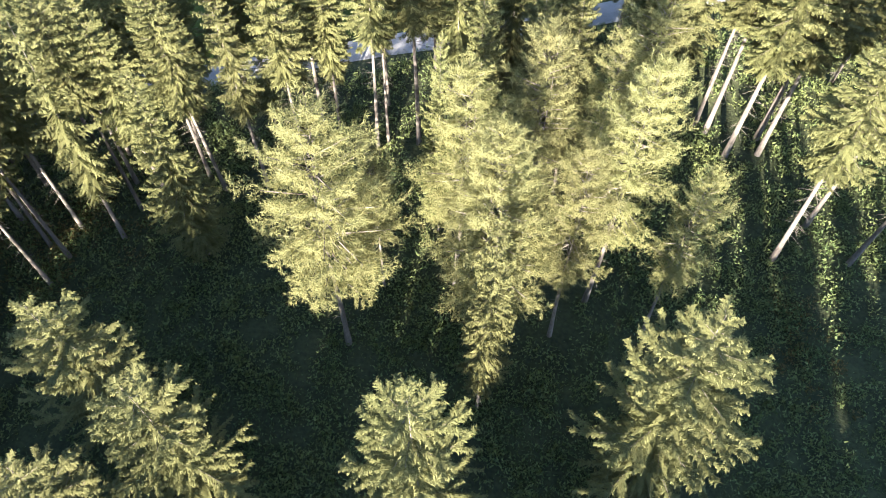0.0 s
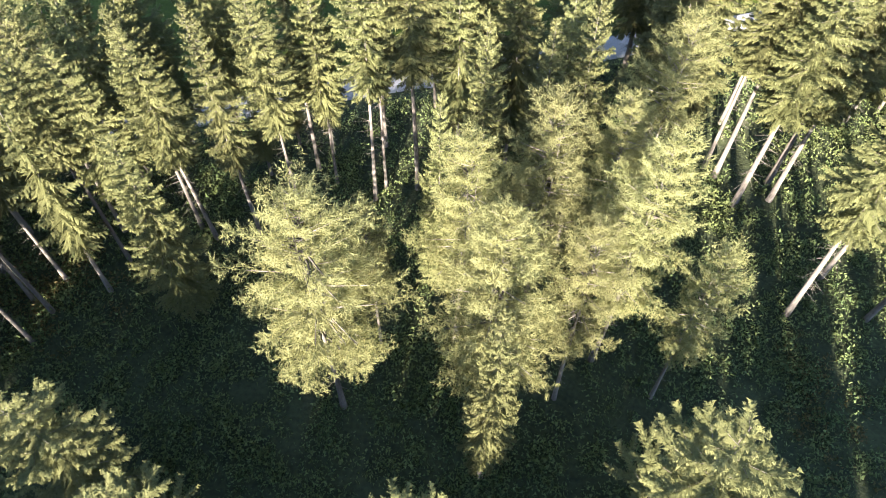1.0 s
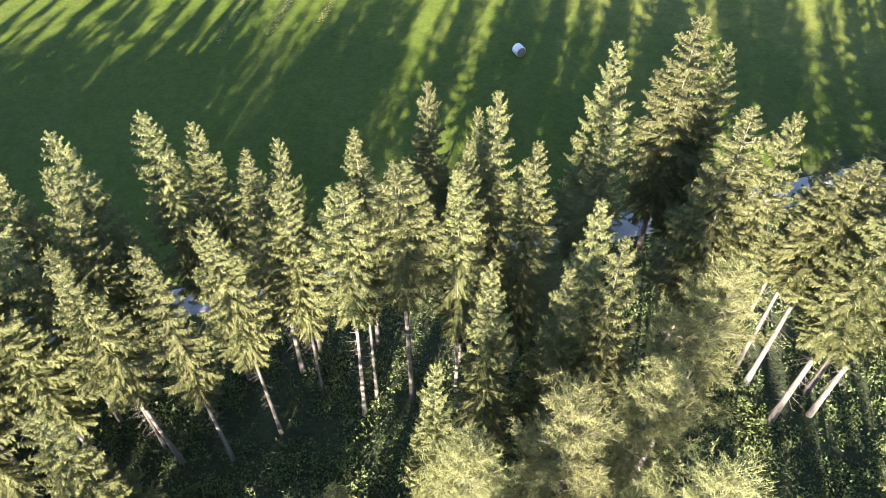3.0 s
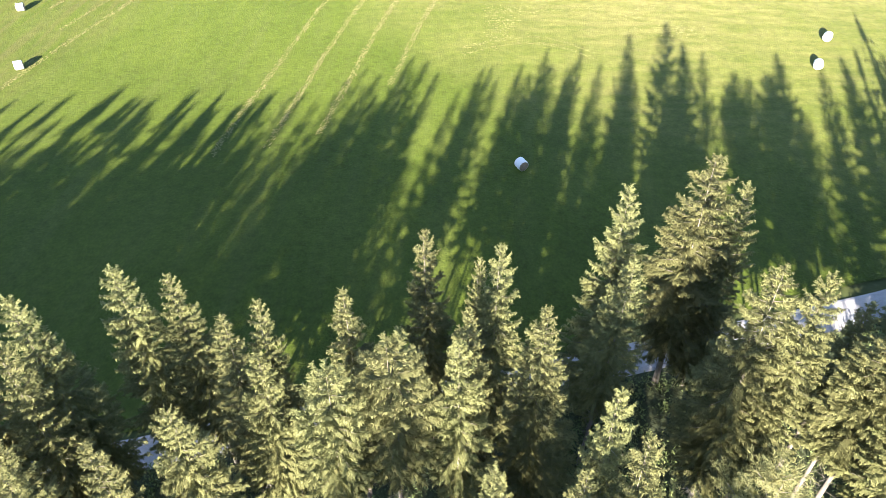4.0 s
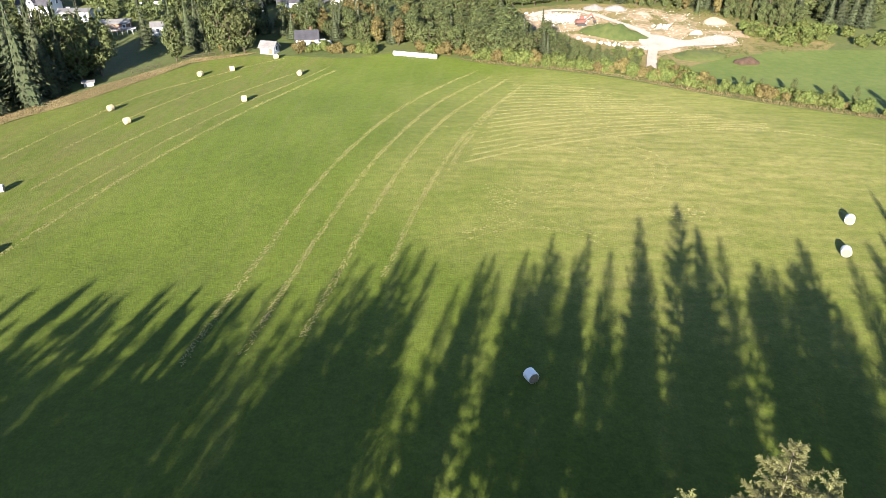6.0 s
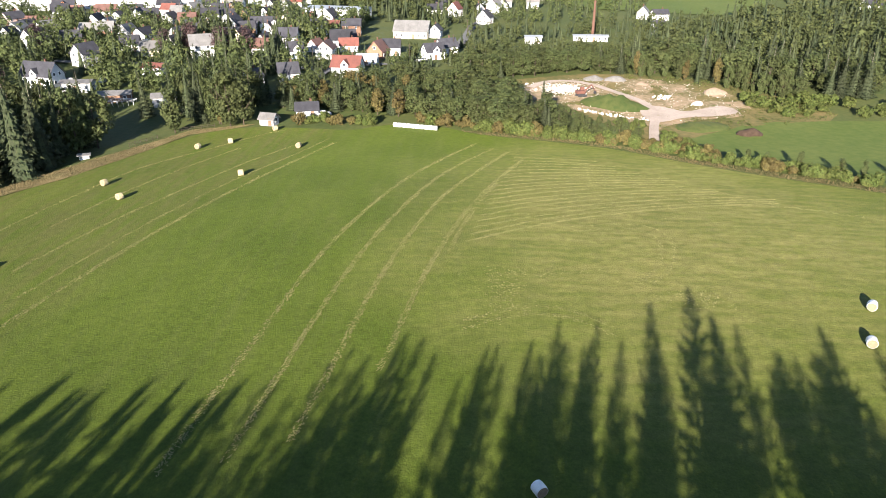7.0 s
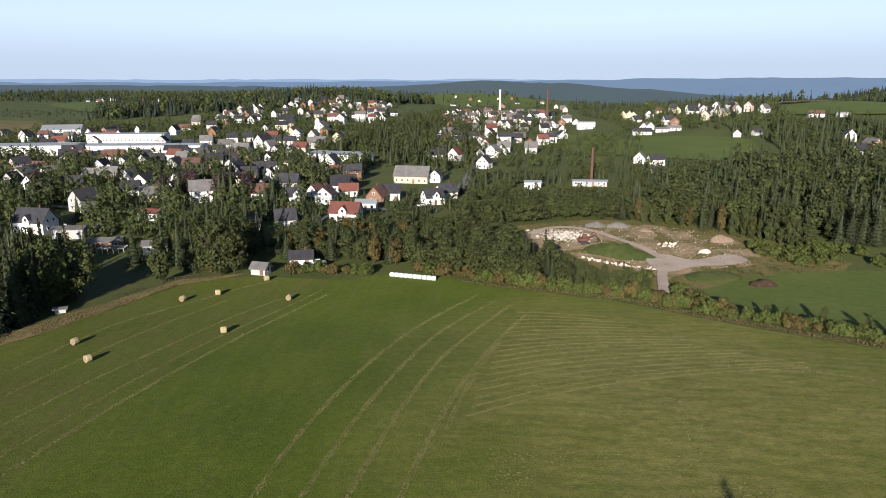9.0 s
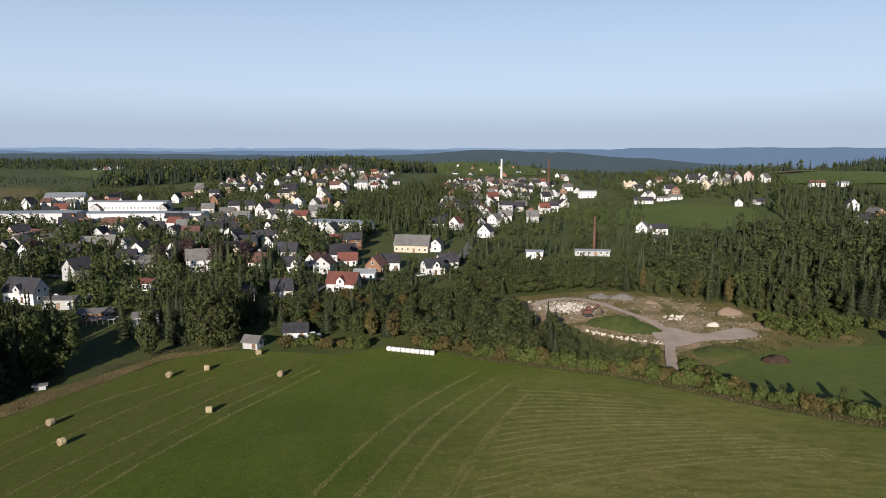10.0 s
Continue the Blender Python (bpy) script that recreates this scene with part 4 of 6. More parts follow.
def mound(name, x, y, rx, ry, h, mat, label, category, seed, turn=0.0):
    """A heap with an uneven top and foot."""
    verts, faces = [], []
    rings, n = 7, 26
    for i in range(rings + 1):
        t = i / rings
        for k in range(n):
            a = 2 * math.pi * k / n
            w = 1 + 0.28 * noise.noise((math.cos(a) * 1.6, math.sin(a) * 1.6, seed))
            u, v = rx * t * w * math.cos(a), ry * t * w * math.sin(a)
            px, py = x + u * math.cos(turn) - v * math.sin(turn), y + u * math.sin(turn) + v * math.cos(turn)
            top = h * (1 - t * t) * (1 + 0.5 * noise.noise((px * 0.35, py * 0.35, seed)))
            verts.append((px, py, land(px, py) + 0.1 + max(0, top) - (0.8 if i == rings else 0)))
    for i in range(rings):
        for k in range(n):
            a, b = i * n + k, i * n + (k + 1) % n
            faces.append((a, b, b + n, a + n))
    me = mesh_of(name, verts, faces, mat)
    me.polygons.foreach_set("use_smooth", [True] * len(me.polygons))
    return tagged(new(name, me), label, category)


mound("spoil_bank", 45, 252.5, 11.5, 4.8, 3.3, GRASS, "long overgrown spoil heap in the gravel pit", "spoil heap", 2, -0.52)
mound("gravel_mound", 44, 289, 4.2, 2.4, 1.3, HEAP, "grey heap of gravel in the pit", "gravel heap", 3)
mound("gravel_mound", 51.5, 288, 4.6, 2.6, 1.6, HEAP, "grey heap of gravel in the pit", "gravel heap", 13)
mound("sand_mound", 80.5, 269.5, 4.5, 2.4, 1.6, SAND, "low heap of pale sand", "sand heap", 5)
mound("sand_mound", 59.5, 281.5, 2.4, 1.5, 1.0, SAND, "low heap of pale sand", "sand heap", 15)
mound("sand_mound", 71.5, 256.5, 2.0, 1.4, 1.0, STONE, "small heap of pale broken stone", "stone heap", 16)
mound("grassy_bank", 66, 231.5, 9.5, 4.8, 1.3, GRASS, "grassy bank at the mouth of the gravel pit", "bank", 8, 0.3)
mound("compost_heap", 76.7, 225.2, 3.6, 2.2, 1.8, DUNG, "dark brown dung heap on the meadow", "dung heap", 9)
# blocks of pale stone in the pit
stones = []
for k in range(2):
    bm = bmesh.new()
    bmesh.ops.create_icosphere(bm, subdivisions=1, radius=0.5)
    for v in bm.verts:
        v.co *= 1 + 0.5 * noise.noise(v.co * 2.1 + Vector((k * 5, 0, 0)))
    stones.append(bm_mesh("boulder", bm, STONE))
for k in range(230):
    if k < 70:
        t = rng.random()
        x, y = 34.5 + 17.5 * t + rng.normal(0, 0.6), 249.5 - 11.5 * t ** 0.6 + rng.normal(0, 0.5)
    else:
        x, y = (rng.normal(31, 4.5), rng.normal(273.5, 4)) if k < 200 else (60 + 5 * rng.random() + rng.normal(0, 0.5), 266 - 6 * rng.random())
    if not inside(x, y, PIT):
        continue
    ob = new("boulder", stones[k % 2])
    s = 0.18 + 0.95 * rng.random() ** 2.2
    ob.matrix_basis = pose(x, y, land(x, y) + 0.2 + 0.25 * s, rng.uniform(0, 40), rng.uniform(0, 40), rng.uniform(0, 360)) @ Matrix.Diagonal((1.5 * s, s, 0.8 * s, 1))
    tagged(ob, "pale block of quarried stone in the gravel pit", "boulder", "stone blocks of the pit")

n = 2600
b = np.stack([np.where(np.arange(n) < n * 0.6, rng.normal(30, 5, n), rng.uniform(12, 84, n)), np.where(np.arange(n) < n * 0.6, rng.normal(274, 4, n), rng.uniform(236, 290, n)), np.zeros(n)], 1)
b = np.array([(x, y, land(x, y) + 0.35) for x, y, _ in b if inside(x, y, PIT)])
n = len(b)
tagged(new("rubble", quads("rubble", twigs(b, rng.normal(0, 1, (n, 3)) * (1, 1, 0.5), rng.normal(0, 1, (n, 3)), rng.uniform(0.2, 0.7, n), rng.uniform(0.15, 0.45, n), np.zeros(n)), STONE)), "scattered pale rubble on the floor of the gravel pit", "rubble", kind="stuff")
edge_weeds = [(x, y, rng.uniform(0.6, 1.5)) for x, y in zip(rng.uniform(56, 112, 420), rng.uniform(228, 300, 420)) if inside(x, y, MARGIN) and not inside(x, y, PIT)]
weeds = [(x, y, rng.uniform(0.5, 1.3)) for x, y in zip(rng.uniform(10, 88, 420), rng.uniform(222, 294, 420)) if inside(x, y, PIT) and (x - 31) ** 2 + (y - 274) ** 2 > 60 and noise.noise((x * 0.09, y * 0.09, 5)) > 0.02]
tagged(new("pit_weeds", quads("pit_weeds", clumps(rng, weeds + edge_weeds, 30, 0.9, 0.8, 0.4), HEDGE)), "weeds and low bushes grown over the gravel pit", "weeds", kind="stuff")

# ---- woods and hedges between the field and the town ----
def leaf_crown(rng, height, radius, low, lumps, per, leaf, flat=1.0):
    """A broad crown: lumps of loose leaves on an uneven ellipsoid, with gaps."""
    out = []
    mid, half = (height + low) / 2, (height - low) / 2
    for _ in range(lumps):
        v = rng.normal(0, 1, 3)
        v /= np.linalg.norm(v)
        v *= rng.uniform(0.45, 1.0) ** 0.5
        c = np.array([v[0] * radius * 0.8, v[1] * radius * 0.8, mid + v[2] * half * 0.85])
        r = radius * rng.uniform(0.28, 0.46)
        n = int(per * rng.uniform(0.7, 1.3))
        p = rng.normal(0, 1, (n, 3))
        p = norm(p) * (rng.uniform(0.35, 1.0, n) ** 0.4)[:, None] * r * (1, 1, 0.85)
        face = norm(p / r + 0.45 * v + (0, 0, 0.25))
        d = np.cross(face, rng.normal(0, 1, (n, 3))) - (0, 0, 0.3)
        L = leaf * rng.uniform(0.6, 1.4, n)
        out.append(shards(c + p, d, face + rng.normal(0, 0.5, (n, 3)), L, L * 0.8))
    return np.concatenate(out)


def limbs_mesh(rng, height, foot, low, sides=6):
    """Trunk with four rising limbs."""
    verts, faces = [], []

    def limb(a, b, r0, r1):
        d = (b - a).normalized()
        q = d.orthogonal().normalized()
        u = d.cross(q)
        i0 = len(verts)
        for o, r in ((a, r0), (b, r1)):
            for k in range(sides):
                an = 2 * math.pi * k / sides
                verts.append(tuple(o + (q * math.cos(an) + u * math.sin(an)) * r))
        for k in range(sides):
            m = (k + 1) % sides
            faces.append((i0 + k, i0 + m, i0 + sides + m, i0 + sides + k))
    top = Vector((0.1, 0.05, height * 0.55))
    limb(Vector((0, 0, -0.4)), Vector((0, 0, low)), foot * 1.3, foot)
    limb(Vector((0, 0, low)), top, foot, foot * 0.6)
    limb(top, Vector((0.2, -0.1, height * 0.9)), foot * 0.6, 0.03)
    for k in range(4):
        a = 1.57 * k + rng.uniform(-0.4, 0.4)
        z = low + rng.uniform(0.1, 0.8) * (top.z - low)
        limb(Vector((0.05, 0, z)), Vector((math.cos(a) * height * 0.22, math.sin(a) * height * 0.22, z + height * 0.28)), foot * 0.5, 0.03)
    return mesh_of("trunk", verts, faces, DARKBARK)


broad, conic, shrubs = [], [], []
for h, r, low, mat, label in ((12, 3.5, 0.3, LEAF, "broad green deciduous tree with a dense rounded crown"), (12, 2.8, 0.2, LEAF, "upright green deciduous tree with an uneven crown"),
                              (12, 3.2, 0.6, LEAF, "spreading deciduous tree with dark green leaves"), (12, 2.4, 1.0, AUTUMN, "slender birch turning yellow-brown"), (12, 3.8, 0.8, COPPER, "dark copper beech with purple-black leaves")):
    broad.append(tree_of("deciduous_tree", limbs_mesh(rng, h, 0.14, low + 0.8), quads("crown", leaf_crown(rng, h, r, low, 44, 40, 0.56), mat), label))
for crown, r, n in ((0.3, 1.9, 640), (0.8, 1.6, 560), (0.2, 2.2, 700)):
    conic.append(tree_of("young_spruce", trunk_mesh(rng, 11.6, 0.14, crown, 0), quads("crown", conifer_cone(rng, 12, crown, r, n, 0.62, 13), FIRS), "pointed dark green spruce with boughs down to the ground"))
for mat, label in ((HEDGE, "rounded green hedge shrub"), (HEDGE, "tall leafy green shrub"), (AUTUMN, "shrub with browned autumn leaves")):
    ob = new("shrub")
    part("foliage", quads("foliage", leaf_crown(rng, 3.0, 1.7, 0.0, 18, 44, 0.40), mat), ob)
    part("stem", limbs_mesh(rng, 2.6, 0.05, 0.5, 5), ob)
    shrubs.append(tagged(ob, label, "shrub", "shrubs round the field"))


def stand(kinds, x, y, h, of=12.0, wide=1.0):
    put(kinds[int(rng.integers(len(kinds)))], x, y, h / of, rng, wide * rng.uniform(0.85, 1.15), 0.03)


taken = []


def wood(poly, n, lo, hi, gap, share, kinds=(0, 1, 2), wide=1.0):
    xs, ys = [p[0] for p in poly], [p[1] for p in poly]
    made = 0
    for _ in range(n * 30):
        x, y = rng.uniform(min(xs), max(xs)), rng.uniform(min(ys), max(ys))
        if made >= n:
            break
        if not inside(x, y, poly) or any((x - a) ** 2 + (y - b) ** 2 < gap ** 2 for a, b in taken):
            continue
        taken.append((x, y))
        made += 1
        if rng.random() < share:
            stand(conic, x, y, rng.uniform(lo, hi) * 1.1, wide=wide)
        else:
            stand([broad[k] for k in kinds], x, y, rng.uniform(lo, hi), wide=wide)


# beside the dry bank
for x, y, h, kinds in ((-79.6, 219.8, 13.8, broad[1:2]), (-66.6, 227.2, 18.0, broad[1:2]), (-63.4, 229.0, 14.5, broad[1:3]), (-70.5, 229.5, 15.5, broad[:1]), (-69.6, 228.5, 8, broad[3:4]), (-69, 233.5, 15, broad[:2]), (-75.5, 231, 13.5, conic), (-72.5, 236, 19, conic),
                       (-78, 233, 17, conic), (-82, 237, 15, conic), (-88, 240, 14, conic), (-95.5, 238, 14, conic), (-86, 244, 13, broad[:2]), (-98, 181, 25, conic), (-97.8, 189, 22.5, conic), (-101.5, 184, 24, conic), (-102, 193, 21, conic),
                       (-101, 200, 19.5, conic), (-96.6, 201, 18, broad[1:3]), (-94.2, 206, 16.5, broad[:2]), (-98.5, 209, 16, conic), (-104, 206, 18, broad[:2])):
    stand(kinds, x, y, h / 1.0, wide=0.95)
    taken.append((x, y))
wood([(-98, 174), (-98, 195), (-98, 208), (-106, 226), (-125, 228), (-150, 225), (-150, 165), (-112, 155)], 74, 15, 21, 3.3, 0.75)
wood([(-114, 224), (-150, 230), (-150, 252), (-122, 250)], 26, 8, 13, 3.8, 0.6)
wood([(-74, 238), (-63, 242), (-64, 262), (-80, 268), (-94, 262)], 24, 9, 14, 3.6, 0.6)
for x, y, h in ((-185, 334, 13), (-128, 330, 12), (-118, 334, 14), (-161, 268, 11), (-104, 330, 13), (-96, 338, 12)):
    stand(broad[4:], x, y, h)
wood([(-60, 262), (-57, 246), (-40, 244), (-20, 238), (-18, 262), (-36, 272)], 70, 5, 9, 3.0, 0.3, (0, 1, 2, 3), 1.4)
wood([(-19, 240), (5, 228), (28, 221), (24, 244), (12, 258), (0, 272), (-22, 278)], 70, 6, 9.5, 3.3, 0.10, (0, 2, 1), 1.55)
wood([(26, 221), (44, 213), (47, 222), (40, 233), (27, 243)], 30, 2.2, 4.4, 2.5, 0.0, (0, 2), 1.3)
# hedge
for (ax, ay), (bx, by), n, s in (((-48, 230), (-27, 229), 14, 1.1), ((-15, 233), (6, 223.5), 15, 1.1), ((6, 223.5), (41, 211), 26, 1.2), ((41, 211), (57, 198), 24, 1.05), ((57, 198), (88, 180), 34, 0.95), ((88, 180), (120, 166), 18, 0.95), ((56, 206), (52, 222), 6, 0.8)):
    for k in range(n):
        t = (k + rng.uniform(0, 1)) / n
        dy = rng.uniform(0.0, 3.4)
        stand(shrubs[:2] if rng.random() < 0.72 else shrubs[2:], ax + (bx - ax) * t + 0.5 * dy, ay + (by - ay) * t + dy, s * rng.uniform(1.6, 3.6), 3.0)
for x, y, h in ((66, 196, 4.2), (76.5, 192, 5), (84, 188.5, 4.5), (88, 187, 4.8), (70, 195, 4), (95, 184, 5)):
    stand([broad[1]], x, y, h, wide=0.8)
for x, y, s in ((46.5, 224, 1.5), (43, 229, 1.2), (52.5, 216, 1.0), (57, 214, 0.8)):
    stand(shrubs[:2], x, y, 3 * s, 3.0)
wood([(-4, 284), (10, 290), (34, 298), (58, 300), (60, 316), (0, 312)], 52, 6, 9.5, 3.4, 0.10, (0, 1, 2), 1.5)
wood([(58, 294), (70, 290), (90, 274), (100, 262), (104, 266), (92, 280), (60, 300)], 26, 6, 10, 2.4, 0.1, (1, 1, 3), 0.8)
wood([(60, 300), (92, 280), (104, 262), (135, 268), (135, 300), (60, 318)], 84, 7, 14, 3.0, 0.45, (0, 1, 2), 1.45)
for k in range(64):
    x, y = rng.uniform(84, 136), rng.uniform(238, 266)
    if y > 236 + 0.25 * (x - 84) and not inside(x, y, PIT) and abs(y - (262 - 0.45 * (x - 84))) < 14:
        stand(shrubs[:2], x, y, rng.uniform(1.2, 4.2), 3.0, 1.15)

# farther woods: too many to count
def scatter(poly, n, gap, lo, hi, houses=()):
    xs, ys = [p[0] for p in poly], [p[1] for p in poly]
    cell, out = {}, []
    for _ in range(n * 12):
        if len(out) >= n:
            break
        x, y = rng.uniform(min(xs), max(xs)), rng.uniform(min(ys), max(ys))
        if not inside(x, y, poly):
            continue
        k = (int(x // gap), int(y // gap))
        if k in cell or any((x - hx) ** 2 + (y - hy) ** 2 < hr ** 2 or (x - hx) ** 2 + (y - hy + 9) ** 2 < (hr * 0.8 + 1) ** 2 for hx, hy, hr in houses):
            continue
        cell[k] = 1
        out.append((x, y, rng.uniform(lo, hi)))
    return out


far_conic = [conifer_cone(rng, 12, 0.3, r, 150, 1.15) for r in (2.4, 2.0, 2.7)]
far_broad = [leaf_crown(rng, 12, r, 0.2, 13, 13, 1.12) for r in (3.4, 2.8, 3.8)]
tiny_conic = [conifer_cone(rng, 12, 0.3, r, 36, 2.4, 6) for r in (2.3, 2.7)]
tiny_broad = [leaf_crown(rng, 12, r, 0.5, 9, 7, 2.2) for r in (3.6, 3.2)]

# unseen belt added south-west of the left wood to darken it with shade
tagged(new("spruce_belt", quads("spruce_belt", joined(rng, scatter([(-190, 112), (-124, 118), (-113, 150), (-112, 164), (-190, 164)], 150, 3.6, 19, 24), far_conic), FIRS)),
       "dense unseen spruce belt beside the field bank, added for its shade", "wood", kind="stuff")

# ---- the town ----
HOUSES = []


def small_window():
    """Frame and pane in one mesh, for houses far off."""
    bm = box_bm(1.1, 0.12, 1.3)
    box_bm(0.86, 0.06, 1.06, (0, -0.05, 0), bm)
    me = bm_mesh("window", bm, FRAME)
    me.materials.append(PANE)
    for k, f in enumerate(me.polygons):
        f.material_index = int(k >= 6)
    return me


PROTO = {}


def cached(key, make):
    if key not in PROTO:
        PROTO[key] = make()
    return PROTO[key]


def gable_mesh(w, d, eaves, rise, mat):
    verts = [(-w / 2, -d / 2, -1), (w / 2, -d / 2, -1), (w / 2, d / 2, -1), (-w / 2, d / 2, -1), (-w / 2, -d / 2, eaves), (w / 2, -d / 2, eaves), (w / 2, d / 2, eaves), (-w / 2, d / 2, eaves),
             (-w / 2, 0, eaves + rise), (w / 2, 0, eaves + rise)]
    return mesh_of("wall", verts, [(0, 1, 5, 4), (2, 3, 7, 6), (1, 2, 6, 9, 5), (3, 0, 4, 8, 7), (4, 5, 9, 8), (6, 7, 8, 9)], mat)


def roof_mesh(w, d, eaves, rise, mat, over=0.45, thick=0.18):
    """Two pitched slabs with overhang and thickness."""
    W, s = w / 2 + over, rise / (d / 2)
    ye, ze = d / 2 + over, eaves - over * s
    up = thick + 0.03
    verts = []
    for x in (-W, W):
        verts += [(x, -ye, ze + 0.03), (x, 0, eaves + rise + 0.03), (x, ye, ze + 0.03), (x, -ye, ze + up), (x, 0, eaves + rise + up), (x, ye, ze + up)]
    f = [(0, 1, 7, 6), (1, 2, 8, 7), (3, 9, 10, 4), (4, 10, 11, 5), (0, 6, 9, 3), (2, 5, 11, 8), (0, 3, 4, 1), (1, 4, 5, 2), (6, 7, 10, 9), (7, 8, 11, 10)]
    return mesh_of("roof", verts, f, mat)


def house(x, y, turn, w, d, eaves, rise, wall, roof, label, rows=2, detail=2, dormer=False, name="house", category="house"):
    """A gabled house with roof slabs, chimney, windows and a door. The ridge runs along w."""
    if category == "house":
        w, d, eaves, rise = 0.80 * w, 0.80 * d, 0.84 * eaves, 0.84 * rise
    root = new(name)
    part("wall", gable_mesh(w, d, eaves, rise, wall), root)
    rf = part("roof", roof_mesh(w, d, eaves, rise, roof), root)
    if category == "house":
        c = part("chimney", cached("chimney", lambda: bm_mesh("chimney", box_bm(0.55, 0.55, 1.5, (0, 0, 0.2), box_bm(0.68, 0.68, 0.12, (0, 0, 0.95))), BRICK)), rf)
        c.matrix_basis = pose(w * 0.18, d * 0.08, eaves + rise)
    fm = cached("frame", lambda: bm_mesh("window", box_bm(1.1, 0.12, 1.3), FRAME))
    pm = cached("pane", lambda: bm_mesh("pane", box_bm(0.86, 0.06, 1.06, (0, -0.05, 0)), PANE))

    def opening(px, py, pz, a):
        if detail < 2:
            part("window", cached("small_window", small_window), root).matrix_basis = pose(px, py, pz, 0, 0, a)
            return
        f = part("window", fm, root)
        f.matrix_basis = pose(px, py, pz, 0, 0, a)
        part("pane", pm, f)
    if detail:
        n = max(2, int(w / (2.6 if detail > 1 else 3.6)))
        for r in range(rows):
            z = 1.5 + 2.7 * r
            if z + 0.6 > eaves:
                break
            for k in range(n):
                px = -w / 2 + w * (k + 0.5) / n
                if not (r == 0 and k == n // 2):
                    opening(px, -d / 2 - 0.03, z, 0)
        m = max(1, int(d / 3.4))
        for sx, a in ((-1, -90), (1, 90)) if detail > 1 or rng.random() < 0.35 else ():
            for r in range(rows + 1):
                z = 1.5 + 2.7 * r
                fit_w = d if z < eaves else d * (eaves + rise - z - 0.7) / rise
                cnt = m if z < eaves - 0.5 else (2 if fit_w > 4 else 1 if fit_w > 1.6 else 0)
                for k in range(cnt):
                    opening(sx * (w / 2 + 0.03), (k + 0.5 - cnt / 2) * min(2.6, fit_w / max(1, cnt)), z, a)
        dr = part("door", cached("door", lambda: bm_mesh("door", box_bm(1.05, 0.1, 2.1, (0, 0, 1.05)), DOORM)), root)
        px = -w / 2 + w * (n // 2 + 0.5) / n
        dr.matrix_basis = pose(px, -d / 2 - 0.03, 0)
    if dormer:
        g = part("dormer", gable_mesh(2.6 + d * 0.25, 2.8, 1.0, 1.5, wall), root)
        g.matrix_basis = pose(0, -d / 2 + d * 0.22, eaves - 0.1, 0, 0, 90)
        g2 = part("dormer_roof", roof_mesh(2.6 + d * 0.25, 2.8, 1.0, 1.5, roof, 0.25, 0.12), root)
        g2.matrix_basis = pose(0, -d / 2 + d * 0.22, eaves - 0.1, 0, 0, 90)
        f = part("window", fm, root)
        f.matrix_basis = pose(0, -d / 2 + d * 0.22 - (2.6 + d * 0.25) / 2 - 0.04, eaves + 0.75)
        part("pane", pm, f)
    root.matrix_basis = pose(x, y, land(x, y), 0, 0, turn)
    HOUSES.append((x, y, max(w, d) * 0.75 + 1.5))
    return tagged(root, label, category)


WD = "white rendered house with a dark slate roof"
WR = "white rendered house with a red tiled roof"
GR = "pale house with a weathered grey roof"
# nearest houses
house(-64, 283, 22, 8.6, 7.2, 3.8, 3.8, WHITE, SLATE, WD, 1)
house(-44.5, 293, -8, 13.0, 9.0, 4.4, 4.0, WHITE, REDR, "white house with a bright red tiled roof and dormer gable", 1, dormer=True)
house(-56.2, 229.8, -14, 4.4, 3.2, 1.9, 1.3, GREYW, GREYR, "small white hut with a grey roof at the field edge", 1, name="hut", category="hut")
house(-47.5, 240, 12, 8.0, 6, 2.4, 2.2, WHITE, SLATE, "low white house with a dark roof behind the hedge", 1)
house(-75, 277, 60, 7.5, 6, 3.2, 3.0, WHITE, SLATE, WD, 1)
house(-152, 280, -12, 16, 9, 4.6, 5.0, WHITE, SLATE, "large white house with a steep dark roof", 1, dormer=True)
house(-136, 274, 10, 10, 6, 3.0, 0.7, GREYW, GREYR, "low grey garage with a flat roof", 1, name="garage", category="garage")
house(-152, 311, 70, 11, 8.5, 5.6, 4.2, GREYW, SLATE, "grey gabled house with a dark roof")
house(-196, 350, 75, 12, 10, 5.4, 4.6, WHITE, SLATE, WD)
house(-250, 420, 62, 12, 9, 6.0, 3.6, PINK, SLATE, "pink rendered house with a dark roof")
house(-240, 423, 5, 15, 8, 3.4, 3.2, WHITE, BROWNR, "long low house with a brown-red tiled roof", 1)
house(-262, 492, 20, 16, 10, 5.6, 3.6, ORANGE, SLATE, "bright orange house with a dark roof", dormer=True)
house(-191, 387, -5, 10, 8, 3.4, 4.4, WHITE, GREYR, GR, 1)
house(-236, 440, 0, 16, 8, 3.4, 1.8, GREYW, GREYR, "long grey building with a flat-pitched roof", 1)
house(-225, 474, 10, 15, 9, 4.6, 3.6, WHITE, BROWNR, "white house with a brown-red tiled roof")
house(-199, 435, 85, 7, 6, 6.2, 2.2, WHITE, SLATE, WD)
house(-210, 476, 5, 16, 9, 4.4, 3.6, GREYW, SLATE, "grey house with a dark roof")
house(-183, 400, 0, 8, 7, 3.2, 3.2, WHITE, GREYR, GR, 1)
house(-149, 343, 15, 9.5, 8, 4.4, 3.8, GREYW, SLATE, "grey-blue house with a dark roof")
house(-129, 342, 80, 9, 7, 4.6, 4.0, WHITE, SLATE, WD)
house(-172, 478, 70, 12, 10, 5.2, 4.4, CREAM, GREYR, "cream gabled house with a grey roof")
house(-200, 507, 5, 18, 9, 4.4, 3.4, WHITE, SLATE, WD)
